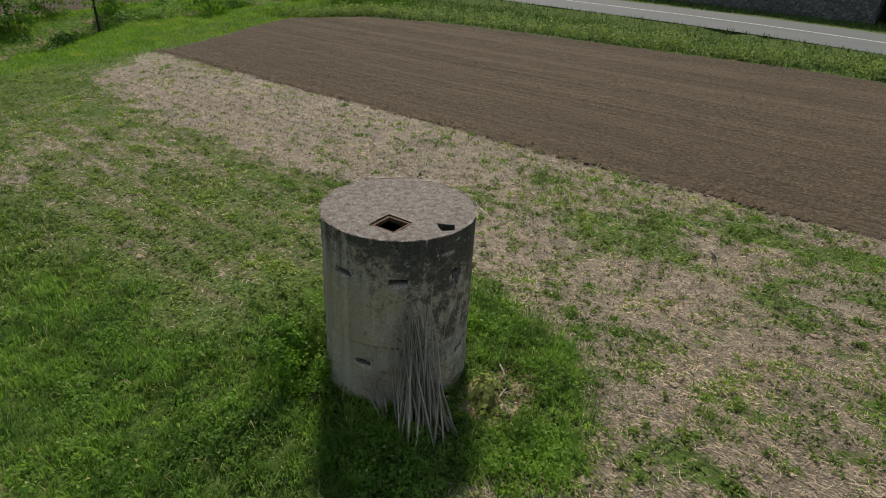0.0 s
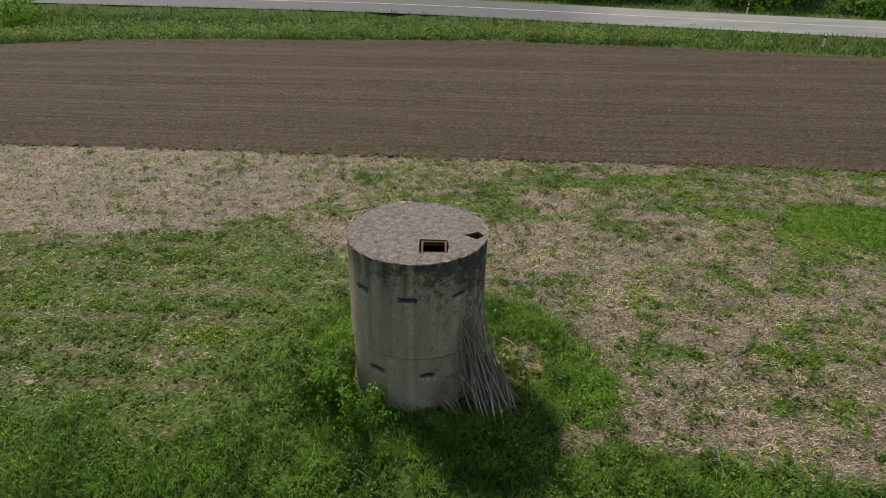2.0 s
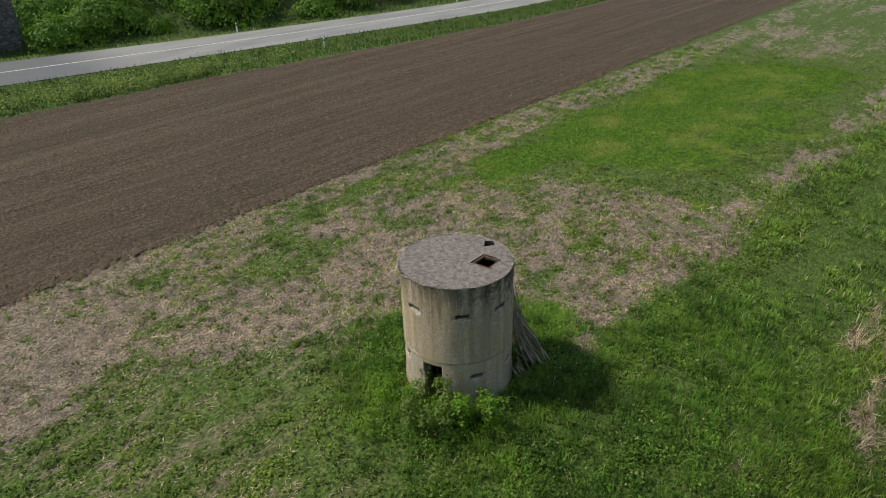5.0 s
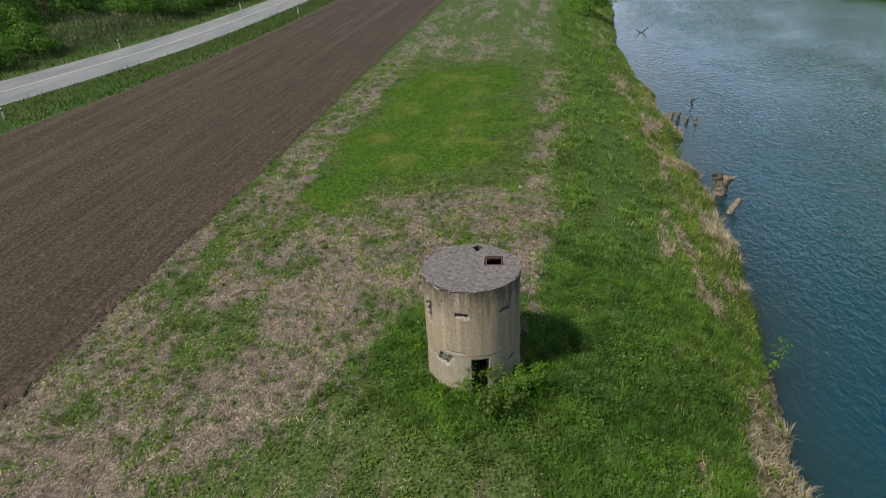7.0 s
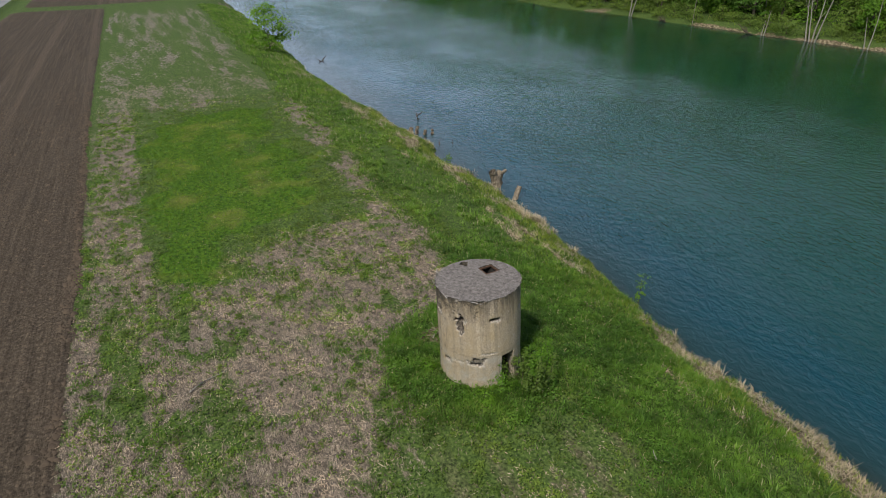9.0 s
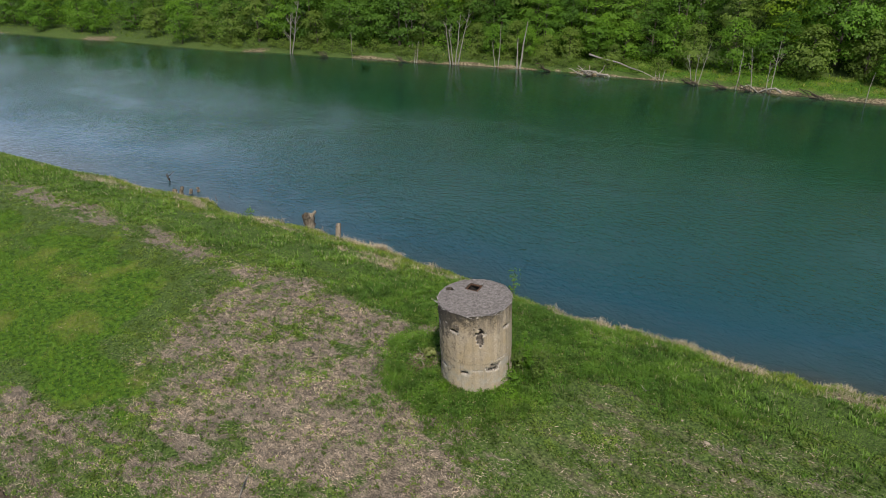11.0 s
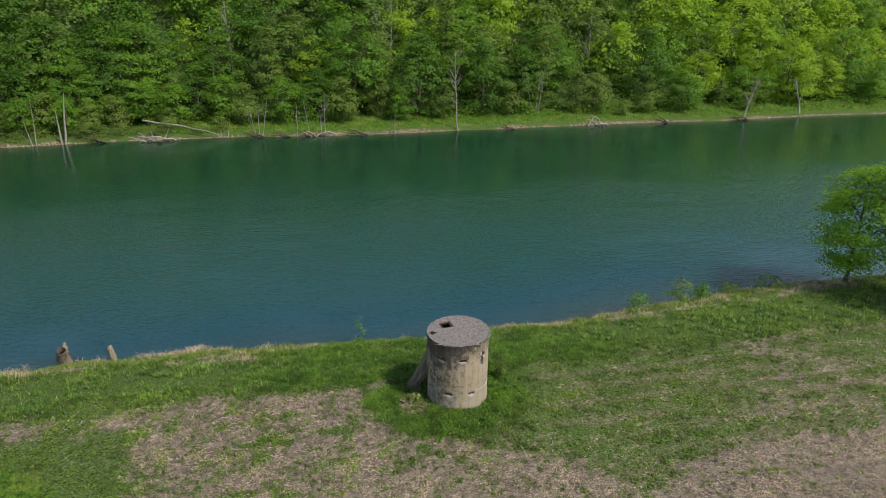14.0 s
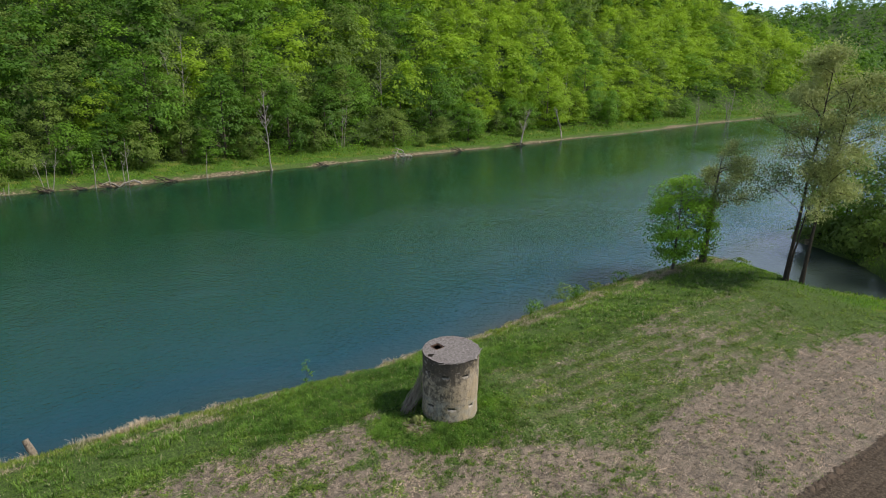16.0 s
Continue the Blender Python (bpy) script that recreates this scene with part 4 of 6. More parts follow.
def blades(name, x, y, length, width, lean, mat, label, category, bent=False, sink=0.02):
    """One sheet of grass: a blade at each place, with its length, width and lean (0 upright, 1 far over)."""
    n = len(x)
    z = height(x, y) - sink
    a = rng.uniform(0, 2 * np.pi, n)
    t = rng.uniform(0, 2 * np.pi, n)
    ln = np.broadcast_to(length, n) * rng.uniform(0.6, 1.3, n)
    wd = np.broadcast_to(width, n) * rng.uniform(0.7, 1.3, n) / 2
    le = np.broadcast_to(lean, n) * rng.uniform(0.3, 1.6, n)
    base = np.stack([x, y, z], -1)
    side = np.stack([np.cos(a), np.sin(a), 0 * a], -1) * wd[:, None]
    over = np.stack([np.cos(t), np.sin(t), 0 * t], -1)
    tip = base + over * (ln * np.minimum(le, 1.2))[:, None]
    tip[:, 2] += ln * np.sqrt(np.clip(1 - np.minimum(le, 0.98) ** 2, 0.03, 1))
    if not bent:
        V = np.stack([base - side, base + side, tip], 1).reshape(-1, 3)
        F = np.arange(3 * n).reshape(-1, 3)
    else:
        m = base + over * (ln * le * 0.28)[:, None]
        m[:, 2] += ln * 0.62
        V = np.stack([base - side, base + side, m - side * 0.75, m + side * 0.75, tip], 1).reshape(-1, 3)
        o = 5 * np.arange(n)[:, None]
        F = np.concatenate([o + [0, 1, 3], o + [0, 3, 2], o + [2, 3, 4]])
    ob = link_mesh(name, V, F, mat)
    return tagged(ob, label, category, kind="stuff")


def leaves(P, size, gen, up=0.6, aspect=0.62, facing=None, tri=False):
    """Pointed four-cornered leaves at the places P; up: how much they face the sky."""
    n = len(P)
    N = gen.normal(0, 1, (n, 3))
    N /= np.linalg.norm(N, axis=1)[:, None] + 1e-9
    N = N * (1 - up) + np.array([0, 0, 1.0]) * up if facing is None else N * 0.34 + facing
    N /= np.linalg.norm(N, axis=1)[:, None] + 1e-9
    U = np.cross(N, gen.normal(0, 1, (n, 3)))
    U /= np.linalg.norm(U, axis=1)[:, None] + 1e-9
    W = np.cross(N, U)
    s = (np.broadcast_to(size, n) * gen.uniform(0.6, 1.4, n))[:, None]
    V = np.stack([P - U * s * 0.5, P + W * s * aspect * 0.5 - U * s * 0.05, P + U * s * 0.5 - N * s * 0.12, P - W * s * aspect * 0.5 - U * s * 0.05], 1).reshape(-1, 3)
    F = np.arange(4 * n).reshape(-1, 4)
    if tri:
        V = np.stack([P - U * s * 0.55, P + W * s * aspect * 0.6 + U * s * 0.25, P - W * s * aspect * 0.6 + U * s * 0.35 - N * s * 0.1], 1).reshape(-1, 3)
        F = np.arange(3 * n).reshape(-1, 3)
    return V, F


def tufts(name, x, y, count, reach, length, width, mat, label, category):
    """Tussocks: at each place a spray of blades that lean outwards."""
    k = rng.integers(count[0], count[1], len(x))
    i = np.repeat(np.arange(len(x)), k)
    n = len(i)
    a = rng.uniform(0, 2 * np.pi, n)
    r = np.sqrt(rng.random(n))
    size = rng.uniform(0.6, 1.35, len(x))[i]
    out = np.stack([np.cos(a), np.sin(a)], -1)
    px, py = x[i] + out[:, 0] * r * reach * size * 0.5, y[i] + out[:, 1] * r * reach * size * 0.5
    ln = length * size * rng.uniform(0.55, 1.15, n)
    lean = np.clip(0.15 + 0.75 * r + rng.normal(0, 0.12, n), 0.05, 0.98)
    base = np.stack([px, py, height(px, py) - 0.02], -1)
    side = np.stack([-out[:, 1], out[:, 0], 0 * a], -1) * (width * rng.uniform(0.6, 1.3, n) / 2)[:, None]
    mid, tip = base.copy(), base.copy()
    mid[:, :2] += out * (ln * lean * 0.35)[:, None]
    mid[:, 2] += ln * 0.62
    tip[:, :2] += out * (ln * lean * 1.0)[:, None]
    tip[:, 2] += ln * np.sqrt(1 - lean ** 2) * 0.95
    V = np.stack([base - side, base + side, mid + side * 0.8, mid - side * 0.8, tip], 1).reshape(-1, 3)
    o = 5 * np.arange(n)[:, None]
    F = np.concatenate([o + [0, 1, 2], o + [0, 2, 3], o + [3, 2, 4]])
    return tagged(link_mesh(name, V, F, mat), label, category, kind="stuff")


def off_tower(x, y):
    return (np.hypot(x, y + 0.05) > 1.62).astype(float)


def dry_ground(x, y):
    return step(0.15, 0.5, y - shore(x)) * (1 - plowed(x, y)) * step(2.6, 4.5, creek_dist(x, y))


def lush(x, y):
    """Long grass round the pillbox and along the bank."""
    n = fbm(x, y, 2.0, 3)
    ring = step(4.6, 3.2, np.hypot((x - 0.5) * 0.97, y - 0.1) + 2.0 * (n - 0.5))
    bank = step(-1.8, -3.2, y + 1.6 * (n - 0.5)) * step(-46, -40, x)
    return np.clip(np.maximum(ring, bank), 0, 1)


gx1, gy1 = scatter(120000, -12, 12, -11.5, 5.5, lambda x, y: lush(x, y) * off_tower(x, y) * dry_ground(x, y) * (1 - 0.92 * step(0.3, 0.6, bare_at(x, y))) * (0.25 + 0.75 * step(0.3, 0.55, fbm(x, y, 0.8, 2))) * step(14, 8, np.hypot(x, y)))
blades("tall_grass", gx1, gy1, 0.05 + 0.28 * fbm(gx1, gy1, 1.2, 2), 0.022, 0.65, M_TALL, "long lush green grass round the pillbox", "grass", bent=True)
hx1, hy1 = scatter(9000, -12, 12, -11.5, 5.5, lambda x, y: lush(x, y) * (np.hypot(x, y) > 1.9) * dry_ground(x, y) * (1 - step(0.3, 0.6, bare_at(x, y))) * step(14, 9, np.hypot(x, y)) * (0.25 + 0.75 * step(0.38, 0.6, fbm(x, y, 1.5, 2))))
tufts("grass_tussocks", hx1, hy1, (14, 34), 0.30, 0.34, 0.021, M_TALL, "tussocks of lush green grass round the pillbox", "grass")
mx1, my1 = scatter(11000, -9, 9, -9, 5, lambda x, y: lush(x, y) * (np.hypot(x, y) > 1.75) * dry_ground(x, y) * step(0.42, 0.60, fbm(x + 9, y, 1.3, 2)) * step(10, 6, np.hypot(x, y)))
k = rng.integers(6, 15, len(mx1))
P = np.stack([np.repeat(mx1, k), np.repeat(my1, k)], -1) + rng.normal(0, 0.09, (k.sum(), 2))
P = np.concatenate([P, (height(P[:, 0], P[:, 1]) + rng.uniform(0.05, 0.34, len(P)))[:, None]], 1)
V, F = leaves(P, 0.075, rng, 0.55, 0.75, tri=True)
tagged(link_mesh("leafy_weeds", V, F, M_TALL), "leafy green nettles among the long grass", "weeds", kind="stuff")

gx2, gy2 = scatter(200000, -44, 48, -14.5, -1.0, lambda x, y: lush(x, y) * dry_ground(x, y) * (1 - 0.92 * step(0.3, 0.6, bare_at(x, y))) * step(7, 11, np.hypot(x, y)) * step(1.0, 3.6, y - shore(x)) * (0.35 + 0.65 * step(0.3, 0.6, fbm(x, y, 1.1, 2))))
blades("bank_grass", gx2, gy2, 0.08 + 0.16 * fbm(gx2, gy2, 2.0, 2), 0.034, 0.6, M_BANK, "green grass along the river bank", "grass")
hx2, hy2 = scatter(13000, -44, 48, -14.5, -1.5, lambda x, y: lush(x, y) * dry_ground(x, y) * (1 - step(0.3, 0.6, bare_at(x, y))) * step(8, 12, np.hypot(x, y)) * step(1.5, 4.0, y - shore(x)) * (0.12 + 0.88 * step(0.42, 0.62, fbm(x, y, 1.8, 3))))
tufts("bank_tussocks", hx2, hy2, (9, 20), 0.34, 0.34, 0.036, M_BANK, "tussocks of rank green grass along the bank", "grass")

hx3, hy3 = scatter(170000, -44, 60, -15, -5, lambda x, y: dry_ground(x, y) * step(5.0, 2.2, y - shore(x) + 3 * (fbm(x, y, 2.5, 2) - 0.5)) * (1 - 0.8 * step(0.3, 0.6, bare_at(x, y))))
blades("bank_edge_grass", hx3, hy3, 0.27, 0.040, 0.6, M_SPRING, "yellow-green grass on the edge of the river bank", "grass")
gx3, gy3 = scatter(60000, 46, 135, -13, -1.5, lambda x, y: dry_ground(x, y) * step(-1.8, -3.2, y + 1.6 * (fbm(x, y, 2.0, 3) - 0.5)))
blades("far_bank_strip_grass", gx3, gy3, 0.35, 0.075, 0.5, M_BANK, "green grass along the far stretch of bank", "grass")

gx4, gy4 = scatter(170000, 4, 56, -3, 14, lambda x, y: bright_at(x, y) * step(15.0, 14.4, y))
blades("young_grass", gx4, gy4, 0.13, 0.030, 0.55, M_BRIGHT, "patch of short bright young grass", "grass")

gx5, gy5 = scatter(75000, -62, -33, -8, 46, lambda x, y: dry_ground(x, y) * np.maximum(bright_at(x, y), step(-36, -42, x)))
blades("headland_grass", gx5, gy5, 0.24, 0.060, 0.5, M_HEAD, "bright green grass on the field's headland", "grass")

# round tufts and small mats among the stubble
def tuft_ground(x, y):
    return step(0.15, 0.4, stubble_zone(x, y)) * (1 - plowed(x, y)) * (np.hypot(x, y) > 3.3)


tx, ty = scatter(6200, -34, 46, -3, 15, lambda x, y: tuft_ground(x, y) * (0.10 + 0.55 * step(0.36, 0.62, fbm(x * 0.6, y, 2.4, 3)) + 0.35 * step(10.8, 12.4, y)) * (1 - 0.82 * step(-2, -7, x)))
k = rng.integers(26, 120, len(tx))
wide = np.repeat(rng.uniform(0.05, 0.17, len(tx)) * np.sqrt(k / 60), k)
sx, sy = np.repeat(tx, k) + wide * 1.3 * rng.normal(0, 1, k.sum()), np.repeat(ty, k) + wide * rng.normal(0, 1, k.sum())
blades("grass_tufts", sx, sy, 0.15, 0.046, 1.0, M_TUFT, "small round tufts of fresh green grass in the stubble", "grass")


hx6, hy6 = scatter(5200, -30, 30, -2.5, 14.5, lambda x, y: step(0.4, 0.7, stubble_at(x, y)) * (1 - plowed(x, y)) * (np.hypot(x, y) > 3.2) * step(0.36, 0.6, fbm(x + 3, y, 1.7, 3)))
tufts("straw_clumps", hx6, hy6, (6, 16), 0.26, 0.09, 0.030, M_REED, "pale clumps of broken straw on the stubble field", "straw")


def green_field(x, y):
    return (1 - stubble_at(x, y)) * (1 - bright_at(x, y)) * (1 - 0.72 * furrow_at(x, y)) * dry_ground(x, y) * step(15.6, 15.0, y) * off_tower(x, y)


# pale lumps of dry earth lying on the stubble
for q in range(26):
    x, y = rng.uniform(-22, -8) if q % 3 == 0 else rng.uniform(3.5, 17), rng.uniform(-2.4, 1.0) if q % 3 == 0 else rng.uniform(-2.2, 8)
    bm = bmesh.new()
    r = rng.uniform(0.06, 0.11)
    bmesh.ops.create_icosphere(bm, subdivisions=2, radius=r)
    for v in bm.verts:
        v.co *= rng.uniform(0.8, 1.15)
        v.co.x *= 1.25
        v.co.z *= 0.55
    me = bpy.data.meshes.new("earth_lump")
    bm.to_mesh(me)
    bm.free()
    me.materials.append(M_LUMP)
    ob = new("earth_lump", me)
    ob.matrix_basis = pose(x, y, float(height(x, y)) + 0.02, 0, 0, rng.uniform(0, 360))
    tagged(ob, "pale lump of dry earth lying on the stubble", "earth lump", "earth lumps on the field")

# low broad-leaved weeds in clumps over the meadow
cx, cy = scatter(50000, -38, 50, -4.5, 15, lambda x, y: green_field(x, y) * (0.25 + 0.75 * step(0.3, 0.6, fbm(x, y, 0.9, 2))) * (0.45 + 0.55 * step(40, 14, np.hypot(x, y))))
k = rng.integers(5, 12, len(cx))
P = np.stack([np.repeat(cx, k), np.repeat(cy, k)], -1) + rng.normal(0, 0.075, (k.sum(), 2))
P = np.concatenate([P, (height(P[:, 0], P[:, 1]) + rng.uniform(0.01, 0.13, len(P)))[:, None]], 1)
V, F = leaves(P, 0.085, rng, 0.55, 0.8, tri=True)
tagged(link_mesh("low_weeds", V, F, M_WEED), "low broad-leaved green weeds covering the meadow", "weeds", kind="stuff")
wx1, wy1 = scatter(110000, -40, 44, -5, 15.4, lambda x, y: green_field(x, y) * 0.75 * (1 - step(8, 14, np.abs(x) - 22)))
blades("meadow_grass", wx1, wy1, 0.10, 0.028, 0.7, M_WEED, "short patchy meadow grass", "grass")

# broken straw lying on the stubble
lx, ly = scatter(410000, -36, 60, -4, 15.6, lambda x, y: (0.010 + 0.010 * step(-3, -7, x) * step(-4, -2, y) + stubble_at(x, y)) * (1 - plowed(x, y)) * off_tower(x, y) * (0.5 + 0.5 * step(40, 12, np.hypot(x, y))))
n = len(lx)
a = np.where(rng.random(n) < 0.45, rng.normal(0, 0.35, n), rng.uniform(0, np.pi, n))
ln, wd = rng.uniform(0.05, 0.24, n), rng.uniform(0.008, 0.022, n)
d = np.stack([np.cos(a), np.sin(a), rng.normal(0, 0.22, n)], -1) * ln[:, None] / 2
s = np.stack([-np.sin(a), np.cos(a), rng.normal(0, 0.5, n)], -1) * wd[:, None]
c = np.stack([lx, ly, height(lx, ly) + 0.018 + np.abs(d[:, 2])], -1)
V = np.stack([c - d, c + s, c + d], 1).reshape(-1, 3)
tagged(link_mesh("straw_litter", V, np.arange(3 * n).reshape(-1, 3), M_STRAW), "broken dry maize straw littering the field", "straw", kind="stuff")
# standing stubble in rows
row = np.round(rng.uniform(5.5, 14.5, 9000) / 0.72) * 0.72
ux, uy = rng.uniform(-34, 16, 9000), row + rng.normal(0, 0.05, 9000)
ok = rng.random(9000) < stubble_at(ux, uy)
blades("standing_stubble", ux[ok], uy[ok], 0.14, 0.035, 0.35, M_STRAW, "short cut maize stalks in rows", "stubble")

# dry sedge and dead grass hanging on the bank
bx, by = scatter(7500, -44, 90, -15, -5, lambda x, y: step(0.1, 0.6, y - shore(x)) * step(7.0, 3.5, y - shore(x)) * np.maximum(0.16 * step(0.48, 0.62, fbm(x, y, 1.6, 2)) * step(3, 1, y - shore(x)), step(0.25, 0.6, bare_at(x, y))))
k = rng.integers(14, 36, len(bx))
sx, sy = np.repeat(bx, k) + rng.normal(0, 0.22, k.sum()), np.repeat(by, k) + rng.normal(0, 0.16, k.sum())
blades("dry_sedge", sx, sy, 0.36, 0.028, 0.95, M_REED, "pale dry sedge hanging over the river bank", "sedge")

px1, py1 = scatter(3600, -44, 60, -15.5, -9, lambda x, y: step(0.05, 0.3, y - shore(x)) * step(1.2, 0.6, y - shore(x)) * np.maximum(0.8 * step(0.48, 0.62, fbm(x, y, 2.4, 2)), step(2.6, 1.6, abs(x - 15.6))))
px2, py2 = scatter(900, 12.5, 18.5, -13.5, -9, lambda x, y: step(0.5, 0.9, y - shore(x)) * step(2.2, 1.5, y - shore(x)) * step(0.40, 0.55, fbm(x + 4, y, 1.6, 2)))
px1, py1 = np.concatenate([px1, px2[:60]]), np.concatenate([py1, py2[:60]])
tufts("sedge_plumes", px1, py1, (10, 24), 0.30, 0.50, 0.022, M_REED, "pale dry sedge plumes along the water's edge", "sedge")

# verge between the tilled field and the road
vx, vy = scatter(90000, -48, 120, 30, 52, lambda x, y: (1 - plowed(x, y)) * step(0.2, -0.4, y - np.interp(x, ROAD_X, ROAD_NEAR)) * step(-0.4, 0.4, y - np.interp(x, PLOW_X, PLOW_Y)))
blades("verge_grass", vx, vy, 0.34, 0.075, 0.5, M_VERGE, "green roadside verge grass", "grass")
hx, hy = scatter(11000, -46, 70, 31, 46, lambda x, y: step(0.2, 0.7, y - np.interp(x, PLOW_X, PLOW_Y)) * step(4.6, 2.6, y - np.interp(x, PLOW_X, PLOW_Y) + 1.5 * (fbm(x, y, 3.0, 2) - 0.5)) * step(-0.8, -1.6, y - np.interp(x, ROAD_X, ROAD_NEAR)) * (0.35 + 0.65 * step(0.40, 0.60, fbm(x, y, 4.0, 2))) * step(24, 8, x))
k = rng.integers(12, 28, len(hx))
P = np.stack([np.repeat(hx, k), np.repeat(hy, k)], -1) + rng.normal(0, 0.28, (k.sum(), 2))
P = np.concatenate([P, (height(P[:, 0], P[:, 1]) + rng.uniform(0.15, 1.0, len(P)) * np.repeat(rng.uniform(0.4, 1.3, len(hx)), k))[:, None]], 1)
V, F = leaves(P, 0.17, rng, 0.5, 0.6, tri=True)
tagged(link_mesh("verge_weeds", V, F, M_VERGE_WEED), "tall pale green weeds along the roadside verge", "weeds", kind="stuff")
# far side of the road and the far bank
fx, fy = scatter(60000, -60, 140, 42, 75, lambda x, y: step(0.3, 1.2, y - np.interp(x, ROAD_X, ROAD_FAR)) * step(16, 6, y - np.interp(x, ROAD_X, ROAD_FAR)))
blades("roadside_slope_grass", fx, fy, 0.45, 0.10, 0.6, M_VERGE, "rank dark grass on the slope beyond the road", "grass")
ox, oy = scatter(90000, -240, 205, -125, -60, lambda x, y: step(1.6, 2.6, far_shore(x) - y) * step(16, 9, far_shore(x) - y) * (0.35 + 0.65 * step(55, 20, x)))
blades("far_bank_grass", ox, oy, 0.55, 0.16, 0.6, M_BRIGHT, "green grass strip on the opposite bank", "grass")

# clods on the tilled field
qx, qy = scatter(190000, -42, 60, 14.8, 38, lambda x, y: plowed(x, y) * (0.26 + 0.74 * step(15.9, 15.3, y)) * step(0.25, 0.6, fbm(x * 0.3, y * 3, 1.0, 2)) + 0 * x)
n = len(qx)
r = (rng.gamma(2.0, 0.018, n) + 0.015) * (1 + 0.9 * step(15.9, 15.4, qy - 0.6 * step(10, 60, qx)))
base = np.array([(1, 0, 0), (-0.5, 0.87, 0), (-0.5, -0.87, 0), (0.1, 0.05, 0.8)])
jit = base[None] * (1 + rng.uniform(-0.4, 0.4, (n, 4, 3)))
a = rng.uniform(0, 6.28, n)
rot = np.stack([jit[..., 0] * np.cos(a)[:, None] - jit[..., 1] * np.sin(a)[:, None], jit[..., 0] * np.sin(a)[:, None] + jit[..., 1] * np.cos(a)[:, None], jit[..., 2]], -1)
V = (rot * r[:, None, None] + np.stack([qx, qy, height(qx, qy) - 0.01], -1)[:, None]).reshape(-1, 3)
o = 4 * np.arange(n)[:, None]
F = np.concatenate([o + [0, 1, 3], o + [1, 2, 3], o + [2, 0, 3]])
tagged(link_mesh("soil_clods", V, F, M_CLOD), "brown clods of earth on the tilled field", "clods", kind="stuff")

# low scrub under the trees of the opposite bank
ux, uy = scatter(16500, -260, 205, -125, -58, lambda x, y: step(5.5, 9.5, far_shore(x) - y + 6.0 * (fbm(x, y, 6.0, 2) - 0.5)) * step(26, 14, far_shore(x) - y) * step(0.34, 0.55, fbm(x, y, 5.0, 2)))
k = rng.integers(8, 22, len(ux))
P = np.stack([np.repeat(ux, k), np.repeat(uy, k)], -1) + rng.normal(0, 0.75, (k.sum(), 2))
P = np.concatenate([P, (height(P[:, 0], P[:, 1]) + rng.gamma(1.8, 0.50, len(P)) * (1 + 0.7 * step(30, 60, P[:, 0])))[:, None]], 1)
V, F = leaves(P, 0.46, rng, 0.6, 0.8, tri=True)
tagged(link_mesh("undergrowth", V, F, M_LEAF_A), "green undergrowth along the opposite bank", "undergrowth", kind="stuff")


# ---- trees ----
def crown_shape(kind, h):
    if kind == "round":
        return np.sin(np.pi * np.clip(h * 0.93 + 0.05, 0, 1)) ** 0.62
    if kind == "cone":
        return np.clip(1.08 - h, 0.04, 1) ** 0.75 * step(-0.05, 0.16, h)
    return np.sin(np.pi * np.clip(h * 0.85 + 0.15, 0, 1)) ** 0.8


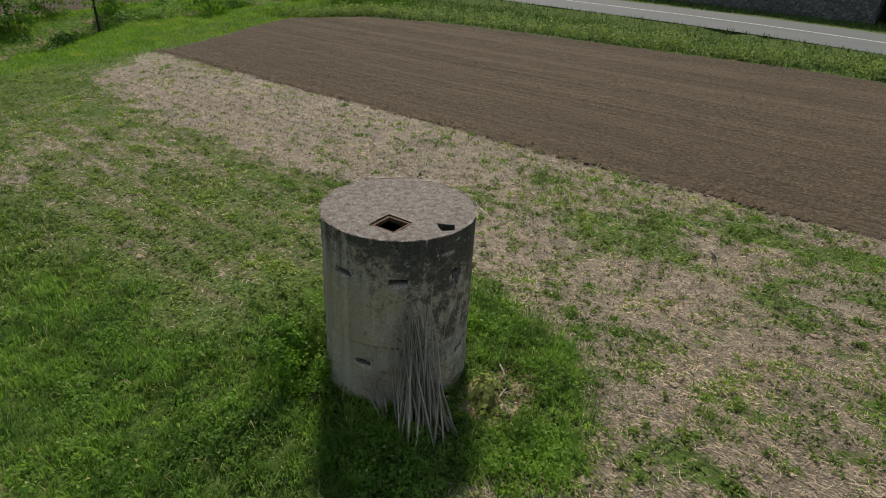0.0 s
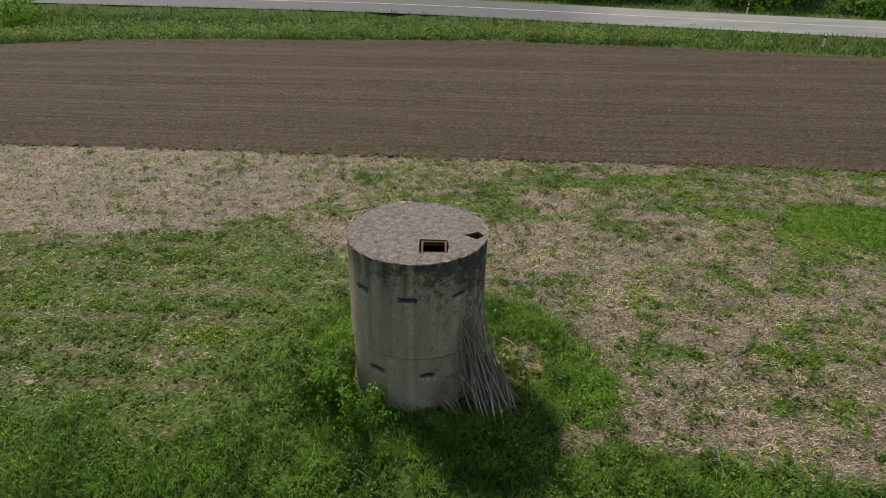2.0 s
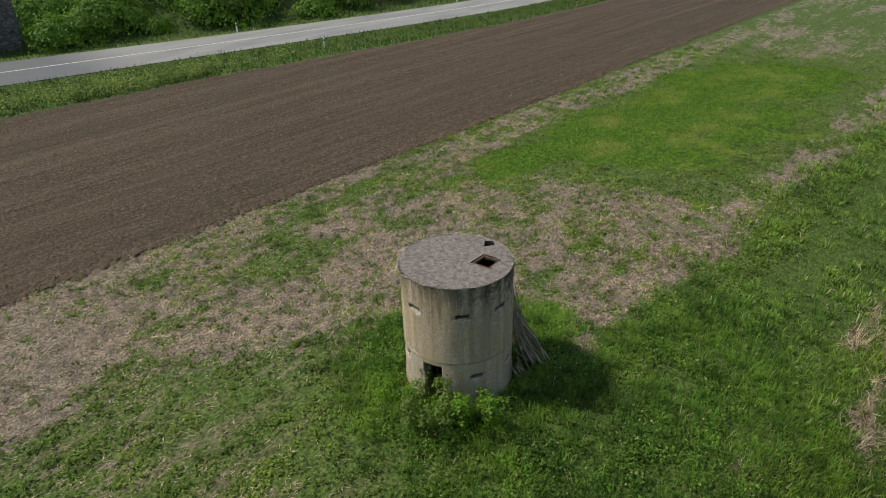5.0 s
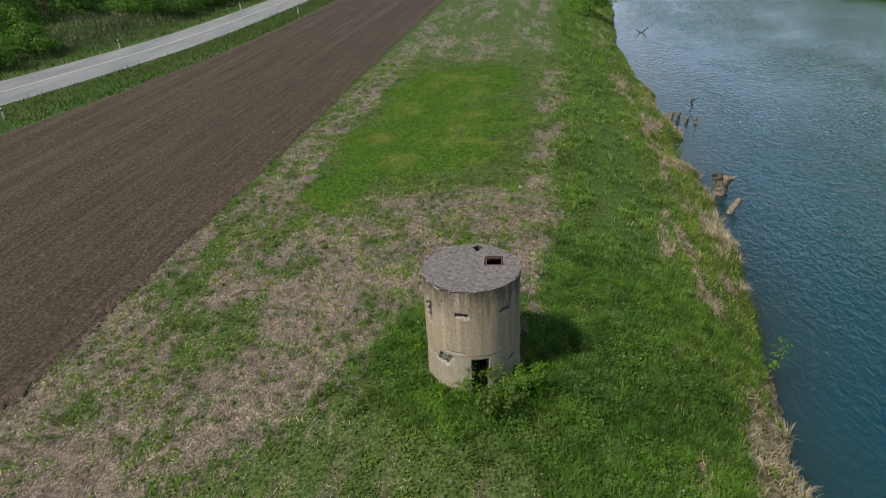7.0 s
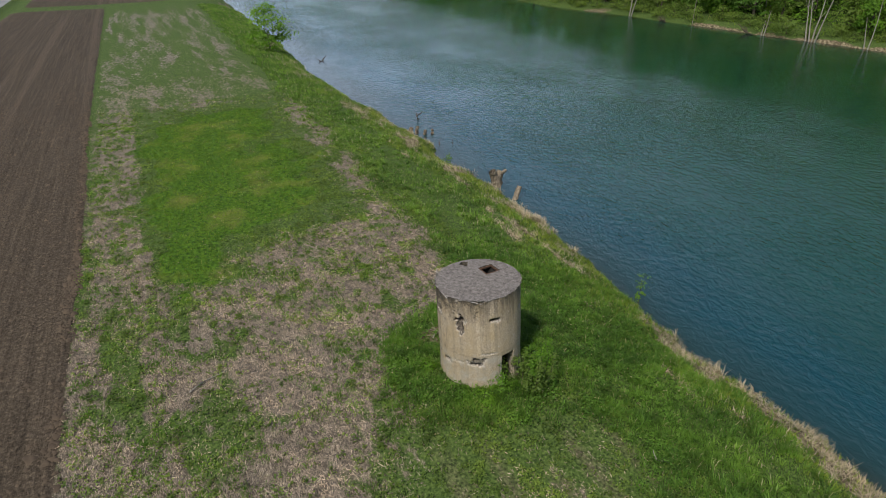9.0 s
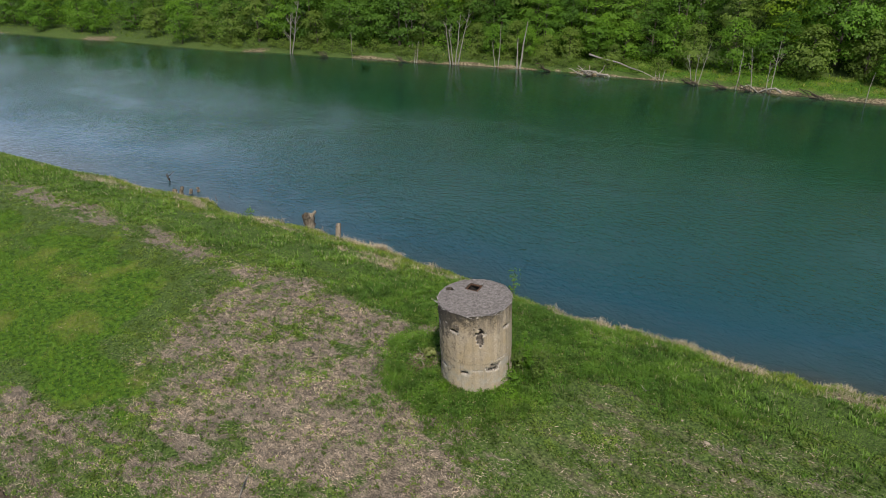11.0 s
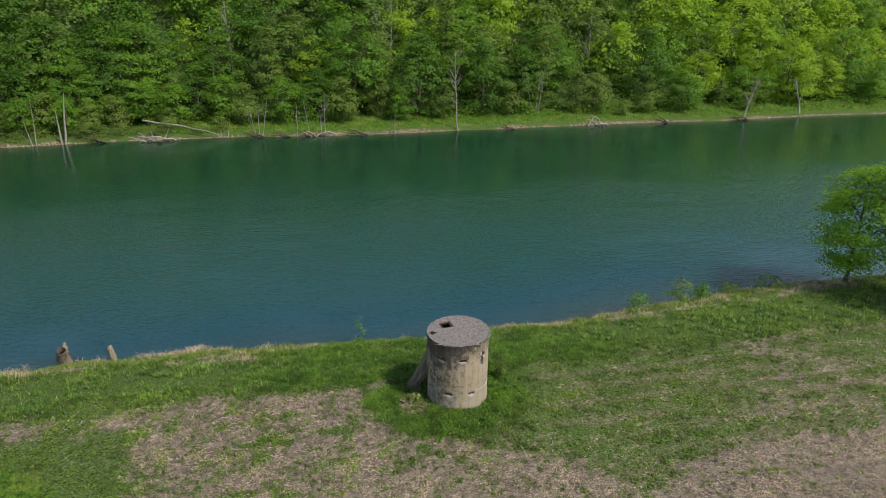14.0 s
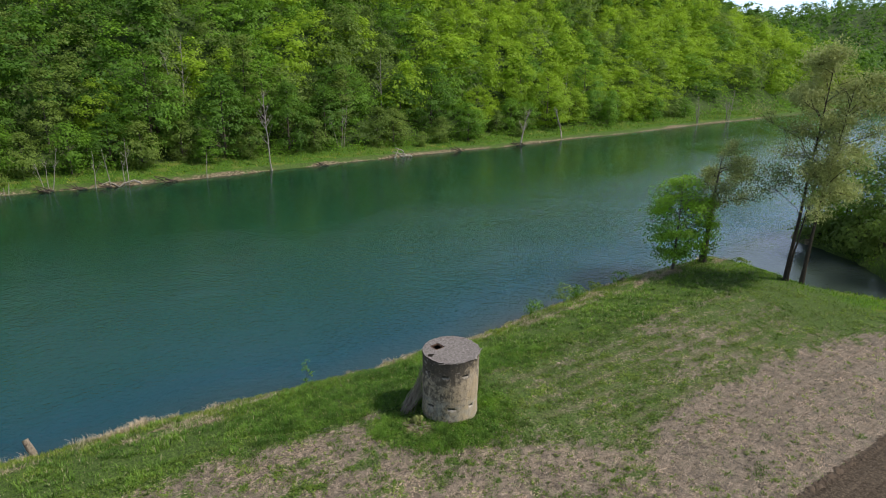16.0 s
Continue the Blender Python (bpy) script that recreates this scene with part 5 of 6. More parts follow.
def tree_arrays(seed, H, base, radius, clusters, per, leaf, kind="round", trunk=0.18, spread=0.75, up=0.62, droop=0.12, lean=(0, 0), limbs=True, tri=False, flat=0.36, shell=0.18):
    """Trunk and limbs (four-cornered faces) and leaves of a tree that stands at the origin."""
    gen = np.random.default_rng(seed)
    s = np.linspace(0, 1, 9)
    wob = np.cumsum(gen.normal(0, 0.05, (9, 2)), 0) * H * 0.05
    P = np.stack([wob[:, 0] + lean[0] * s ** 1.4, wob[:, 1] + lean[1] * s ** 1.4, s * H * 0.92 - 0.25], -1)
    wood = [tube(P, trunk * (1.05 - 0.95 * s) * (1 + 0.5 * np.exp(-s * 18)), 7)]
    h = gen.random(clusters) ** 0.8
    z = base + (H - base) * h
    a = np.arange(clusters) * 2.39996 + gen.normal(0, 0.4, clusters)
    r = radius * crown_shape(kind, h) * np.sqrt(gen.uniform(shell, 1.0, clusters)) * gen.uniform(0.75, 1.2, clusters)
    axis = np.stack([np.interp(z, P[:, 2], P[:, k]) for k in (0, 1)], -1)
    C = np.stack([axis[:, 0] + r * np.cos(a), axis[:, 1] + r * np.sin(a), z - droop * r], -1)
    if limbs:
        for k in range(0, clusters, 1 if clusters < 30 else 2 if clusters < 90 else 4):
            z0 = max(base * 0.7, C[k, 2] - 0.45 * r[k] - 0.3)
            start = np.array([np.interp(z0, P[:, 2], P[:, 0]), np.interp(z0, P[:, 2], P[:, 1]), z0])
            mid = start * 0.45 + C[k] * 0.55 + [0, 0, 0.12 * r[k]]
            wood.append(tube([start, mid, C[k]], np.array([0.30, 0.17, 0.06]) * trunk, 4))
    m = gen.integers(int(per * 0.6), int(per * 1.4) + 1, clusters)
    idx = np.repeat(np.arange(clusters), m)
    sp = spread * gen.uniform(0.7, 1.25, clusters)[idx]
    off = gen.normal(0, 1, (len(idx), 3)) * np.stack([sp, sp, sp * flat], -1)
    out = np.hypot(off[:, 0], off[:, 1])
    off[:, 2] -= 0.28 * out
    Q = C[idx] + off
    heart = np.stack([axis[idx, 0], axis[idx, 1], np.full(len(idx), base + 0.35 * (H - base))], -1)
    o1, o2 = off / (np.linalg.norm(off, axis=1)[:, None] + 1e-6), Q - heart
    o2 = o2 / (np.linalg.norm(o2, axis=1)[:, None] + 1e-6)
    V, F = leaves(Q, leaf, gen, up, 0.66, 0.45 * o1 + 0.55 * o2 + np.array([0, 0, up]), tri)
    return join(wood), (V, F)


def tree(name, arrays, x, y, bark, leaf, label, category="tree", group="", turn=0.0, z=None):
    t = thing(name, x, y, height(x, y) if z is None else z, label, category, group, turn)
    (wv, wf), (lv, lf) = arrays
    under(link_mesh("trunk", wv, wf, bark, smooth=True), t)
    under(link_mesh("crown", lv, lf, leaf), t)
    return t


# the small bright tree and the leaning willow at the spit
tree("tree", tree_arrays(21, 9.8, 2.0, 3.5, 120, 92, 0.23, "round", 0.15, 0.60, 0.75, tri=True), -35.6, -10.9, M_BARK, M_LEAF_E, "small bright green leafy tree at the river's edge", "tree")


def willow(name, seed, x, y, H, trunks, label, leaf_n, leaf_size, crown_lo, limb_n, limb_len, bark=None, leaf=None, side=(0, 0), spread=0.55):
    """A sparse willow: several crooked trunks, rising limbs, thin twigs and wispy leaves."""
    gen = np.random.default_rng(seed)
    t = thing(name, x, y, height(x, y), label, "willow")
    wood, tips = [], []
    for dx, dy, lx, ly, r, hh in trunks:
        s = np.linspace(0, 1, 12)
        wob = np.cumsum(gen.normal(0, 0.10, (12, 2)), 0) * hh * 0.022
        P = np.stack([dx + lx * s ** 1.2 + wob[:, 0], dy + ly * s ** 1.2 + wob[:, 1], s * hh - 0.3], -1)
        wood.append(tube(P, r * (1.0 - 0.9 * s) * (1 + 0.45 * np.exp(-s * 14)), 8))
        for k in range(limb_n):
            f = crown_lo + (0.97 - crown_lo) * (k + gen.random()) / limb_n
            st = np.array([np.interp(f, s, P[:, q]) for q in range(3)])
            a = gen.uniform(0, 6.28)
            ln = limb_len * (1.15 - 0.75 * f) * gen.uniform(0.6, 1.25)
            rise = gen.uniform(0.5, 1.1)
            q = np.linspace(0, 1, 6)
            L = st + np.stack([np.cos(a) * ln * q + side[0] * q, np.sin(a) * ln * q + side[1] * q, ln * rise * q ** 0.8 - 0.25 * ln * q ** 3], -1)
            L[1:] += gen.normal(0, 0.05 * ln, (5, 3))
            wood.append(tube(L, r * 0.36 * (1 - f * 0.5) * (1.0 - 0.85 * q), 5))
            for w in range(7):
                u = gen.uniform(0.3, 1.0)
                b = np.array([np.interp(u, q, L[:, c]) for c in range(3)])
                d = gen.normal(0, 1, 3) * [1, 1, 0.6] + [np.cos(a) * 0.6, np.sin(a) * 0.6, 0.5]
                e = b + d / np.linalg.norm(d) * ln * gen.uniform(0.22, 0.5)
                wood.append(tube([b, (b + e) / 2 + gen.normal(0, 0.06, 3), e], np.array([0.03, 0.02, 0.008]), 3))
                tips.append(e)
                tips.append((b + e) / 2)
    tips = np.array(tips)
    pick = gen.integers(0, len(tips), leaf_n)
    P = tips[pick] + gen.normal(0, 1, (leaf_n, 3)) * [spread, spread, spread * 0.9]
    V, F = leaves(P, leaf_size * 1.15, gen, 0.25, 0.42, tri=True)
    under(link_mesh("trunk", *join(wood), bark or M_DARKBARK, smooth=True), t)
    under(link_mesh("crown", V, F, leaf or M_LEAF_W), t)
    return t


willow("willow_tree", 5, -40.0, -10.4, 12.5, [(0, 0, 0.4, 0.8, 0.34, 11.5)], "crooked old willow with ivy on its trunk leaning over the water", 10000, 0.18, 0.36, 11, 4.2, side=(-0.4, 1.8), spread=0.38)
tree("ivy_shrub", tree_arrays(24, 5.6, 0.4, 1.1, 26, 40, 0.22, "round", 0.05, 0.42, 0.4, limbs=False), -40.1, -10.2, M_BARK, M_LEAF_B, "dark green ivy climbing the willow trunk", "ivy")
willow("tall_willow", 8, -40.4, -1.9, 24, [(0, 0, -0.5, 0.3, 0.20, 21.0), (-0.7, 1.1, -1.0, 1.0, 0.19, 18.5), (0.2, 0.3, -0.4, 0.8, 0.13, 11.0)], "tall sparse willow with dark crooked trunks and olive spring leaves", 34000, 0.20, 0.50, 13, 6.4, spread=0.42)
for q, (x, y, H, r, c) in enumerate(((-66.5, -8.5, 9.5, 4.2, 80), (-63.0, -2.0, 12.0, 5.2, 110), (-58.5, 5.0, 9.0, 4.4, 90), (-68.0, -2.0, 12.0, 5.0, 80), (-63.0, 7.0, 10.0, 4.6, 80), (-61.8, -5.0, 4.4, 3.0, 60), (-55.6, 6.6, 3.6, 2.6, 46), (-63.8, -10.0, 3.0, 2.6, 46))):
    tree("riverside_bush", tree_arrays(40 + q, H, 0.3, r, c, 46, 0.36, "round", 0.14, 0.75, 0.5, tri=True), x, y, M_DARKBARK, (M_LEAF_A, M_LEAF_C)[q % 2], "broad green bush overhanging the side creek", "bush", "bushes along the creek")
for q, (x, y, H, r) in enumerate(((-54.2, 24.5, 3.4, 2.6), (-50.8, 27.5, 2.6, 1.8), (-55.5, 30.5, 4.2, 2.9), (-47.0, 41.5, 3.6, 2.6), (-42.0, 44.0, 3.2, 2.2), (-56.8, 34.5, 3.8, 2.6), (-50.5, 12.5, 1.8, 1.6), (-53.0, 16.0, 2.0, 1.6), (-53.4, 39.5, 3.6, 2.4), (-47.6, 6.6, 1.5, 1.5), (-49.2, 10.0, 1.9, 1.7), (-51.8, 14.2, 2.2, 1.9), (-54.2, 20.6, 2.4, 2.0), (-58.5, 22.0, 3.0, 2.4), (-57.0, 12.0, 2.6, 2.2), (-60.5, 16.5, 2.8, 2.3))):
    tree("hedge_bush", tree_arrays(60 + q, H, 0.2, r, 34, 38, 0.24, "round", 0.05, 0.5, 0.5), x, y, M_BARK, (M_LEAF_B, M_LEAF_A, M_LEAF_B)[q % 3], "leafy green bush by the ditch", "bush", "bushes along the ditch")
for q, (x, y, H) in enumerate(((-54.6, 18.4, 9.0), (-61.2, 13.4, 8.0))):
    tree("ditch_tree", tree_arrays(75 + q, H, 3.5, 2.6, 46, 34, 0.28, "round", 0.15, 0.6, 0.5), x, y, M_DARKBARK, M_LEAF_A, "slim young tree standing by the ditch", "tree", "trees along the ditch")
# bush and saplings along the near bank
tree("bank_bush", tree_arrays(80, 6.4, 0.6, 2.9, 60, 40, 0.30, "round", 0.08, 0.6, 0.5), 77.2, -6.2, M_BARK, M_LEAF_A, "leafy bush on the river bank", "bush")
for q, (x, y, H, r) in enumerate(((-21.4, -12.0, 2.1, 1.0), (-17.6, -11.7, 1.3, 0.8), (-26.2, -12.6, 1.0, 1.0), (-29.6, -12.2, 1.2, 1.3), (-44.3, -8.6, 0.9, 1.2), (-23.6, -12.4, 1.2, 0.7))):
    tree("bank_shrub", tree_arrays(84 + q, H, 0.1, r, 18, 22, 0.15, "round", 0.025, 0.26, 0.4), x, y, M_BARK, (M_LEAF_C, M_LEAF_A)[q % 2], "thin young shrub at the water's edge", "shrub", "shrubs on the bank")
for q, (x, y, H) in enumerate(((3.9, float(shore(np.array([3.9]))[0]) + 0.25, 2.2), (27.4, float(shore(np.array([27.4]))[0]) + 0.5, 1.2))):
    tree("sapling", tree_arrays(94 + q, H, 0.25, 0.30, 14, 9, 0.12, "round", 0.02, 0.12, 0.4), x, y, M_BARK, M_LEAF_A, "small sapling sprouting at the water's edge", "sapling", "saplings on the bank")

# the shrub before the pillbox doorway, and weeds at its foot
def stems(seed, count, spread, H, per):
    """Several upright leafy shoots from one foot."""
    gen = np.random.default_rng(seed)
    wood, leaf = [], []
    for k in range(count):
        dx, dy = gen.normal(0, spread, 2)
        (wv, wf), (lv, lf) = tree_arrays(seed * 7 + k, H * gen.uniform(0.6, 1.1), 0.1, 0.17, 15, per, 0.085, "round", 0.012, 0.075, 0.35, lean=(dx * 0.5, dy * 0.5), flat=0.8)
        wood.append((wv + [dx, dy, 0], wf))
        leaf.append((lv + [dx, dy, 0], lf))
    return join(wood), join(leaf)


tree("doorway_shrub", stems(101, 11, 0.34, 1.5, 12), -2.0, -0.85, M_BARK, M_LEAF_C, "olive-green shrub growing before the pillbox doorway", "shrub")
tree("doorway_shrub", stems(103, 10, 0.32, 1.4, 12), -1.6, -1.65, M_BARK, M_LEAF_A, "fresh green shrub growing beside the pillbox doorway", "shrub")
tree("doorway_weed", tree_arrays(102, 0.75, 0.05, 0.55, 22, 36, 0.07, "round", 0.012, 0.14, 0.4), -1.75, -0.15, M_BARK, M_LEAF_A, "leafy green weed by the pillbox doorway", "weed")
for q, (x, y, H, r) in enumerate(((-2.0, 0.7, 0.45, 0.5), (-1.5, 1.35, 0.4, 0.5), (-1.2, -2.1, 0.7, 0.6), (-0.3, -2.2, 0.55, 0.6), (0.6, 1.95, 0.35, 0.45))):
    tree("foot_weed", tree_arrays(104 + q, H, 0.03, r, 18, 30, 0.07, "round", 0.01, 0.13, 0.4), x, y, M_BARK, (M_LEAF_A, M_LEAF_B)[q % 2], "leafy weed at the foot of the concrete wall", "weed", "weeds round the pillbox")

# opposite bank: single trees along the water, then the wooded slope
def back(x):
    return float(far_shore(np.array([x]))[0])


KINDS = [
    (tree_arrays(201, 13.5, 1.6, 5.6, 96, 66, 0.34, "round", 0.22, 0.80, 0.66, 0.2, tri=True, flat=0.28, shell=0.4), M_LEAF_A, "broad fresh green beech on the opposite bank"),
    (tree_arrays(202, 11.5, 1.2, 4.9, 90, 62, 0.33, "round", 0.20, 0.75, 0.7, 0.25, tri=True, flat=0.28, shell=0.4), M_LEAF_D, "yellow-green broadleaf tree on the opposite bank"),
    (tree_arrays(203, 14.5, 1.0, 3.3, 92, 58, 0.30, "cone", 0.20, 0.60, 0.5, 0.1, tri=True, flat=0.28, shell=0.4), M_LEAF_C, "slender olive-green tree on the opposite bank"),
    (tree_arrays(204, 12.5, 1.2, 5.5, 96, 66, 0.34, "wide", 0.22, 0.80, 0.7, 0.25, tri=True, flat=0.28, shell=0.4), M_LEAF_B, "deep green broadleaf tree on the opposite bank"),
    (tree_arrays(205, 6.5, 0.4, 3.0, 56, 52, 0.30, "round", 0.12, 0.6, 0.55, 0.1, tri=True), M_LEAF_C, "grey-green willow scrub on the opposite bank"),
    (tree_arrays(206, 7.5, 0.8, 2.8, 56, 52, 0.30, "round", 0.12, 0.6, 0.6, 0.1, tri=True), M_LEAF_A, "young fresh green tree on the opposite bank"),
]
masters = []
for q, (arr, leaf, label) in enumerate(KINDS):
    masters.append(tree("wood_edge_tree", arr, -8.0 + 9 * q, -106.0 - 2 * (q % 2), M_BARK, leaf, label, "tree", "trees along the opposite bank"))
gen = np.random.default_rng(77)
at = -178.0
while at < 205:
    at += gen.uniform(2.9, 5.0) * (1.0 if at < 120 else 1.6)
    big = gen.random() < 0.55
    q = int(gen.choice(([0, 1, 1, 2] if at < -75 else [0, 2, 3, 3, 3]) if big else [4, 5]))
    y = float(far_shore(np.array([at]))[0]) - (gen.uniform(11, 19) if big else gen.uniform(6.5, 12)) + 5.0 * float(step(55, 85, at))
    if -12 < at < 42 and abs(y + 107) < 2.5:
        continue
    s = gen.uniform(0.8, 1.25)
    m = Matrix.Translation((at, y, float(height(at, y)))) @ Matrix.Rotation(gen.uniform(0, 6.28), 4, "Z") @ Matrix.Diagonal((s * gen.uniform(0.9, 1.1), s, s * gen.uniform(0.9, 1.15), 1))
    copy_thing(masters[q], m)

# scrub and young trees crowding down to the water
for x, d, q, s in ((31.5, 8.0, 5, 1.0), (34.0, 11.5, 0, 0.9), (36.0, 6.0, 4, 0.9), (38.6, 12.5, 3, 1.0), (39.6, 4.0, 4, 0.75), (42.0, 9.0, 0, 0.8), (43.2, 4.2, 5, 0.8), (46.5, 6.5, 4, 1.0), (50.0, 4.5, 5, 0.85), (54.0, 6.0, 4, 0.9), (33.0, 17.0, 0, 1.1), (39.5, 18.5, 3, 1.1), (27.6, 5.6, 4, 0.55), (-62.0, 5.0, 4, 0.5), (-93.0, 5.5, 4, 0.6)):
    y = float(far_shore(np.array([x]))[0]) - d
    copy_thing(masters[q], Matrix.Translation((x, y, float(height(x, y)))) @ Matrix.Rotation(x, 4, "Z") @ Matrix.Scale(s, 4))

scrub = tree("low_scrub", tree_arrays(207, 2.6, 0.1, 1.9, 26, 30, 0.24, "round", 0.05, 0.55, 0.5, 0.1, tri=True), 19.0, back(19.0) - 3.2, M_BARK, M_LEAF_C, "low olive scrub at the foot of the opposite bank", "scrub", "scrub along the opposite bank")
at = 20.0
while at < 112:
    at += gen.uniform(1.8, 3.8)
    y = back(at) - gen.uniform(1.3, 4.8)
    s = gen.uniform(0.5, 1.15)
    copy_thing(scrub, Matrix.Translation((at, y, float(height(at, y)))) @ Matrix.Rotation(at, 4, "Z") @ Matrix.Diagonal((s * 1.2, s, s * gen.uniform(0.7, 1.2), 1)))

# the wood on the slope behind, and the far ridges
small = [tree_arrays(301 + q, h, 1.5, r, 46, 30, 0.57, kd, 0.18, 1.05, 0.66, 0.2, limbs=False, tri=True, flat=0.30, shell=0.45)[1] for q, (h, r, kd) in enumerate(((13, 5.6, "round"), (12, 5.2, "wide"), (14.5, 3.4, "cone"), (11, 4.9, "round")))]
woods = {0: [], 1: [], 2: [], 3: []}


def plant(x, y, s, q, which):
    a = gen.uniform(0, 6.28)
    V, F = small[q]
    W = V * s
    W = np.stack([W[:, 0] * math.cos(a) - W[:, 1] * math.sin(a) + x, W[:, 0] * math.sin(a) + W[:, 1] * math.cos(a) + y, W[:, 2] * gen.uniform(0.9, 1.15) + float(height(x, y)) - 0.6], -1)
    woods[which].append((W, F))


for x in np.arange(-330, 215, 7.6):
    for d in np.arange(21, 70, 7.6):
        px = x + gen.uniform(-2.6, 2.6)
        py = float(far_shore(np.array([px]))[0]) - d + gen.uniform(-2.6, 2.6)
        if (d > 46 and px > 35) or (px > 110 and d > 32):
            continue
        # Tree mix by x also stands in for sunlight west and backlight east
        pick = gen.choice([0, 1, 2, 3], p=(0.15, 0.03, 0.14, 0.68) if px < -80 else (0.36, 0.12, 0.24, 0.28) if px < -15 else (0.28, 0.44, 0.22, 0.06) if px < 50 else (0.28, 0.44, 0.20, 0.08))
        plant(px, py, gen.uniform(0.8, 1.3), int(gen.integers(0, 4)), int(pick))
for w, leaf, label in ((0, M_LEAF_A, "fresh green beech wood covering the far slope"), (1, M_LEAF_B, "deep green trees in the wood on the far slope"), (2, M_LEAF_C, "olive-green trees in the wood on the far slope"), (3, M_LEAF_D, "yellow-green young trees in the wood on the far slope")):
    V, F = join(woods[w])
    tagged(link_mesh("hillside_wood", V, F, leaf), label, "woodland", kind="stuff")
far = []
for q in range(1000):
    x = gen.uniform(-1000, -330)
    y = gen.uniform(-520, 60) if x < -560 else float(np.interp(x, FAR_X, FAR_Y)) - gen.uniform(8, 180)
    V, F = small[int(gen.integers(0, 4))]
    keep = gen.random(len(F)) < 0.045
    s = gen.uniform(1.0, 1.5)
    V4 = V[F[keep]] - V[F[keep]].mean(1, keepdims=True)
    V4 = V4 * 3.6 + V[F[keep]].mean(1, keepdims=True)
    W = V4.reshape(-1, 3) * s + [x, y, float(height(x, y)) - 1.0]
    far.append((W, np.arange(len(W)).reshape(-1, 3)))
for q in range(330):
    x = gen.uniform(-340, -60)
    y = float(np.interp(x, FAR_X, FAR_Y)) - gen.uniform(70, 108)
    V, F = small[int(gen.integers(0, 4))]
    keep = gen.random(len(F)) < 0.17
    mid = V[F[keep]].mean(1, keepdims=True)
    W = ((V[F[keep]] - mid) * 2.6 + mid).reshape(-1, 3) * gen.uniform(0.9, 1.3) + [x, y, float(height(x, y)) - 1.0]
    far.append((W, np.arange(len(W)).reshape(-1, 3)))
V, F = join(far)
tagged(link_mesh("distant_wood", V, F, M_LEAF_B), "distant wooded ridge beyond the river bend", "woodland", kind="stuff")


# ---- dead wood on the opposite bank and in the water ----
def dead_tree(x, y, H, r=0.10, branches=0, lean=(0.0, 0.0), seed=0, label="bleached dead tree stem at the water's edge", stems=1):
    gen = np.random.default_rng(seed)
    t = thing("dead_tree", x, y, height(x, y), label, "dead tree", "dead trees on the opposite bank")
    for k in range(stems):
        s = np.linspace(0, 1, 8)
        lx, ly = (lean[0] + gen.normal(0, 0.05), lean[1] + gen.normal(0, 0.05)) if stems == 1 else (lean[0] + 0.14 * (k - (stems - 1) / 2) + gen.normal(0, 0.04), lean[1] + gen.normal(0, 0.05))
        hh = H * (1 if k == 0 else gen.uniform(0.5, 0.95))
        wob = np.cumsum(gen.normal(0, 0.03, (8, 2)), 0) * hh * 0.2
        P = np.stack([0.5 * (k - (stems - 1) / 2) + lx * hh * s + wob[:, 0], ly * hh * s + wob[:, 1], hh * s - 0.4], -1)
        pieces = [tube(P, r * (1 - 0.75 * s), 6)]
        for b in range(branches):
            f = gen.uniform(0.35, 0.97)
            st = np.array([np.interp(f, s, P[:, q]) for q in range(3)])
            a = gen.uniform(0, 6.28)
            ln = H * 0.22 * (1.2 - f) * gen.uniform(0.7, 1.4) + 0.3
            e = st + [math.cos(a) * ln * 0.6, math.sin(a) * ln * 0.6, ln * 0.85]
            pieces.append(tube([st, (st + e) / 2 + gen.normal(0, 0.06, 3) - [0, 0, 0.08], e], np.array([0.38, 0.25, 0.08]) * r, 4))
            for w in range(3):
                u = st + (e - st) * gen.uniform(0.4, 1)
                pieces.append(tube([u, u + gen.normal(0, 0.25, 3) + [0, 0, 0.45]], np.array([0.16, 0.05]) * r, 3))
        under(link_mesh("stem", *join(pieces), M_DEAD, smooth=True), t)
    return t


def snag(name, x, y, z, pieces, mat, label, category, seed, taper=0.7, wander=0.05):
    """A heap of bare roots or boughs: from, to, thickness."""
    gen = np.random.default_rng(seed)
    t = thing(name, x, y, z, label, category)
    for a, b, r in pieces:
        a, b = np.array(a, float), np.array(b, float)
        q = np.linspace(0, 1, 6)[:, None]
        P = a + (b - a) * q + np.concatenate([np.zeros((1, 3)), gen.normal(0, wander * np.linalg.norm(b - a), (4, 3)), np.zeros((1, 3))])
        under(link_mesh("bough", *tube(P, r * (1 - taper * q[:, 0]), 8, 0.14, gen), mat, smooth=True), t)
    return t


def grow(ob, factor):
    ob.matrix_basis = ob.matrix_basis @ Matrix.Scale(factor, 4)
    return ob


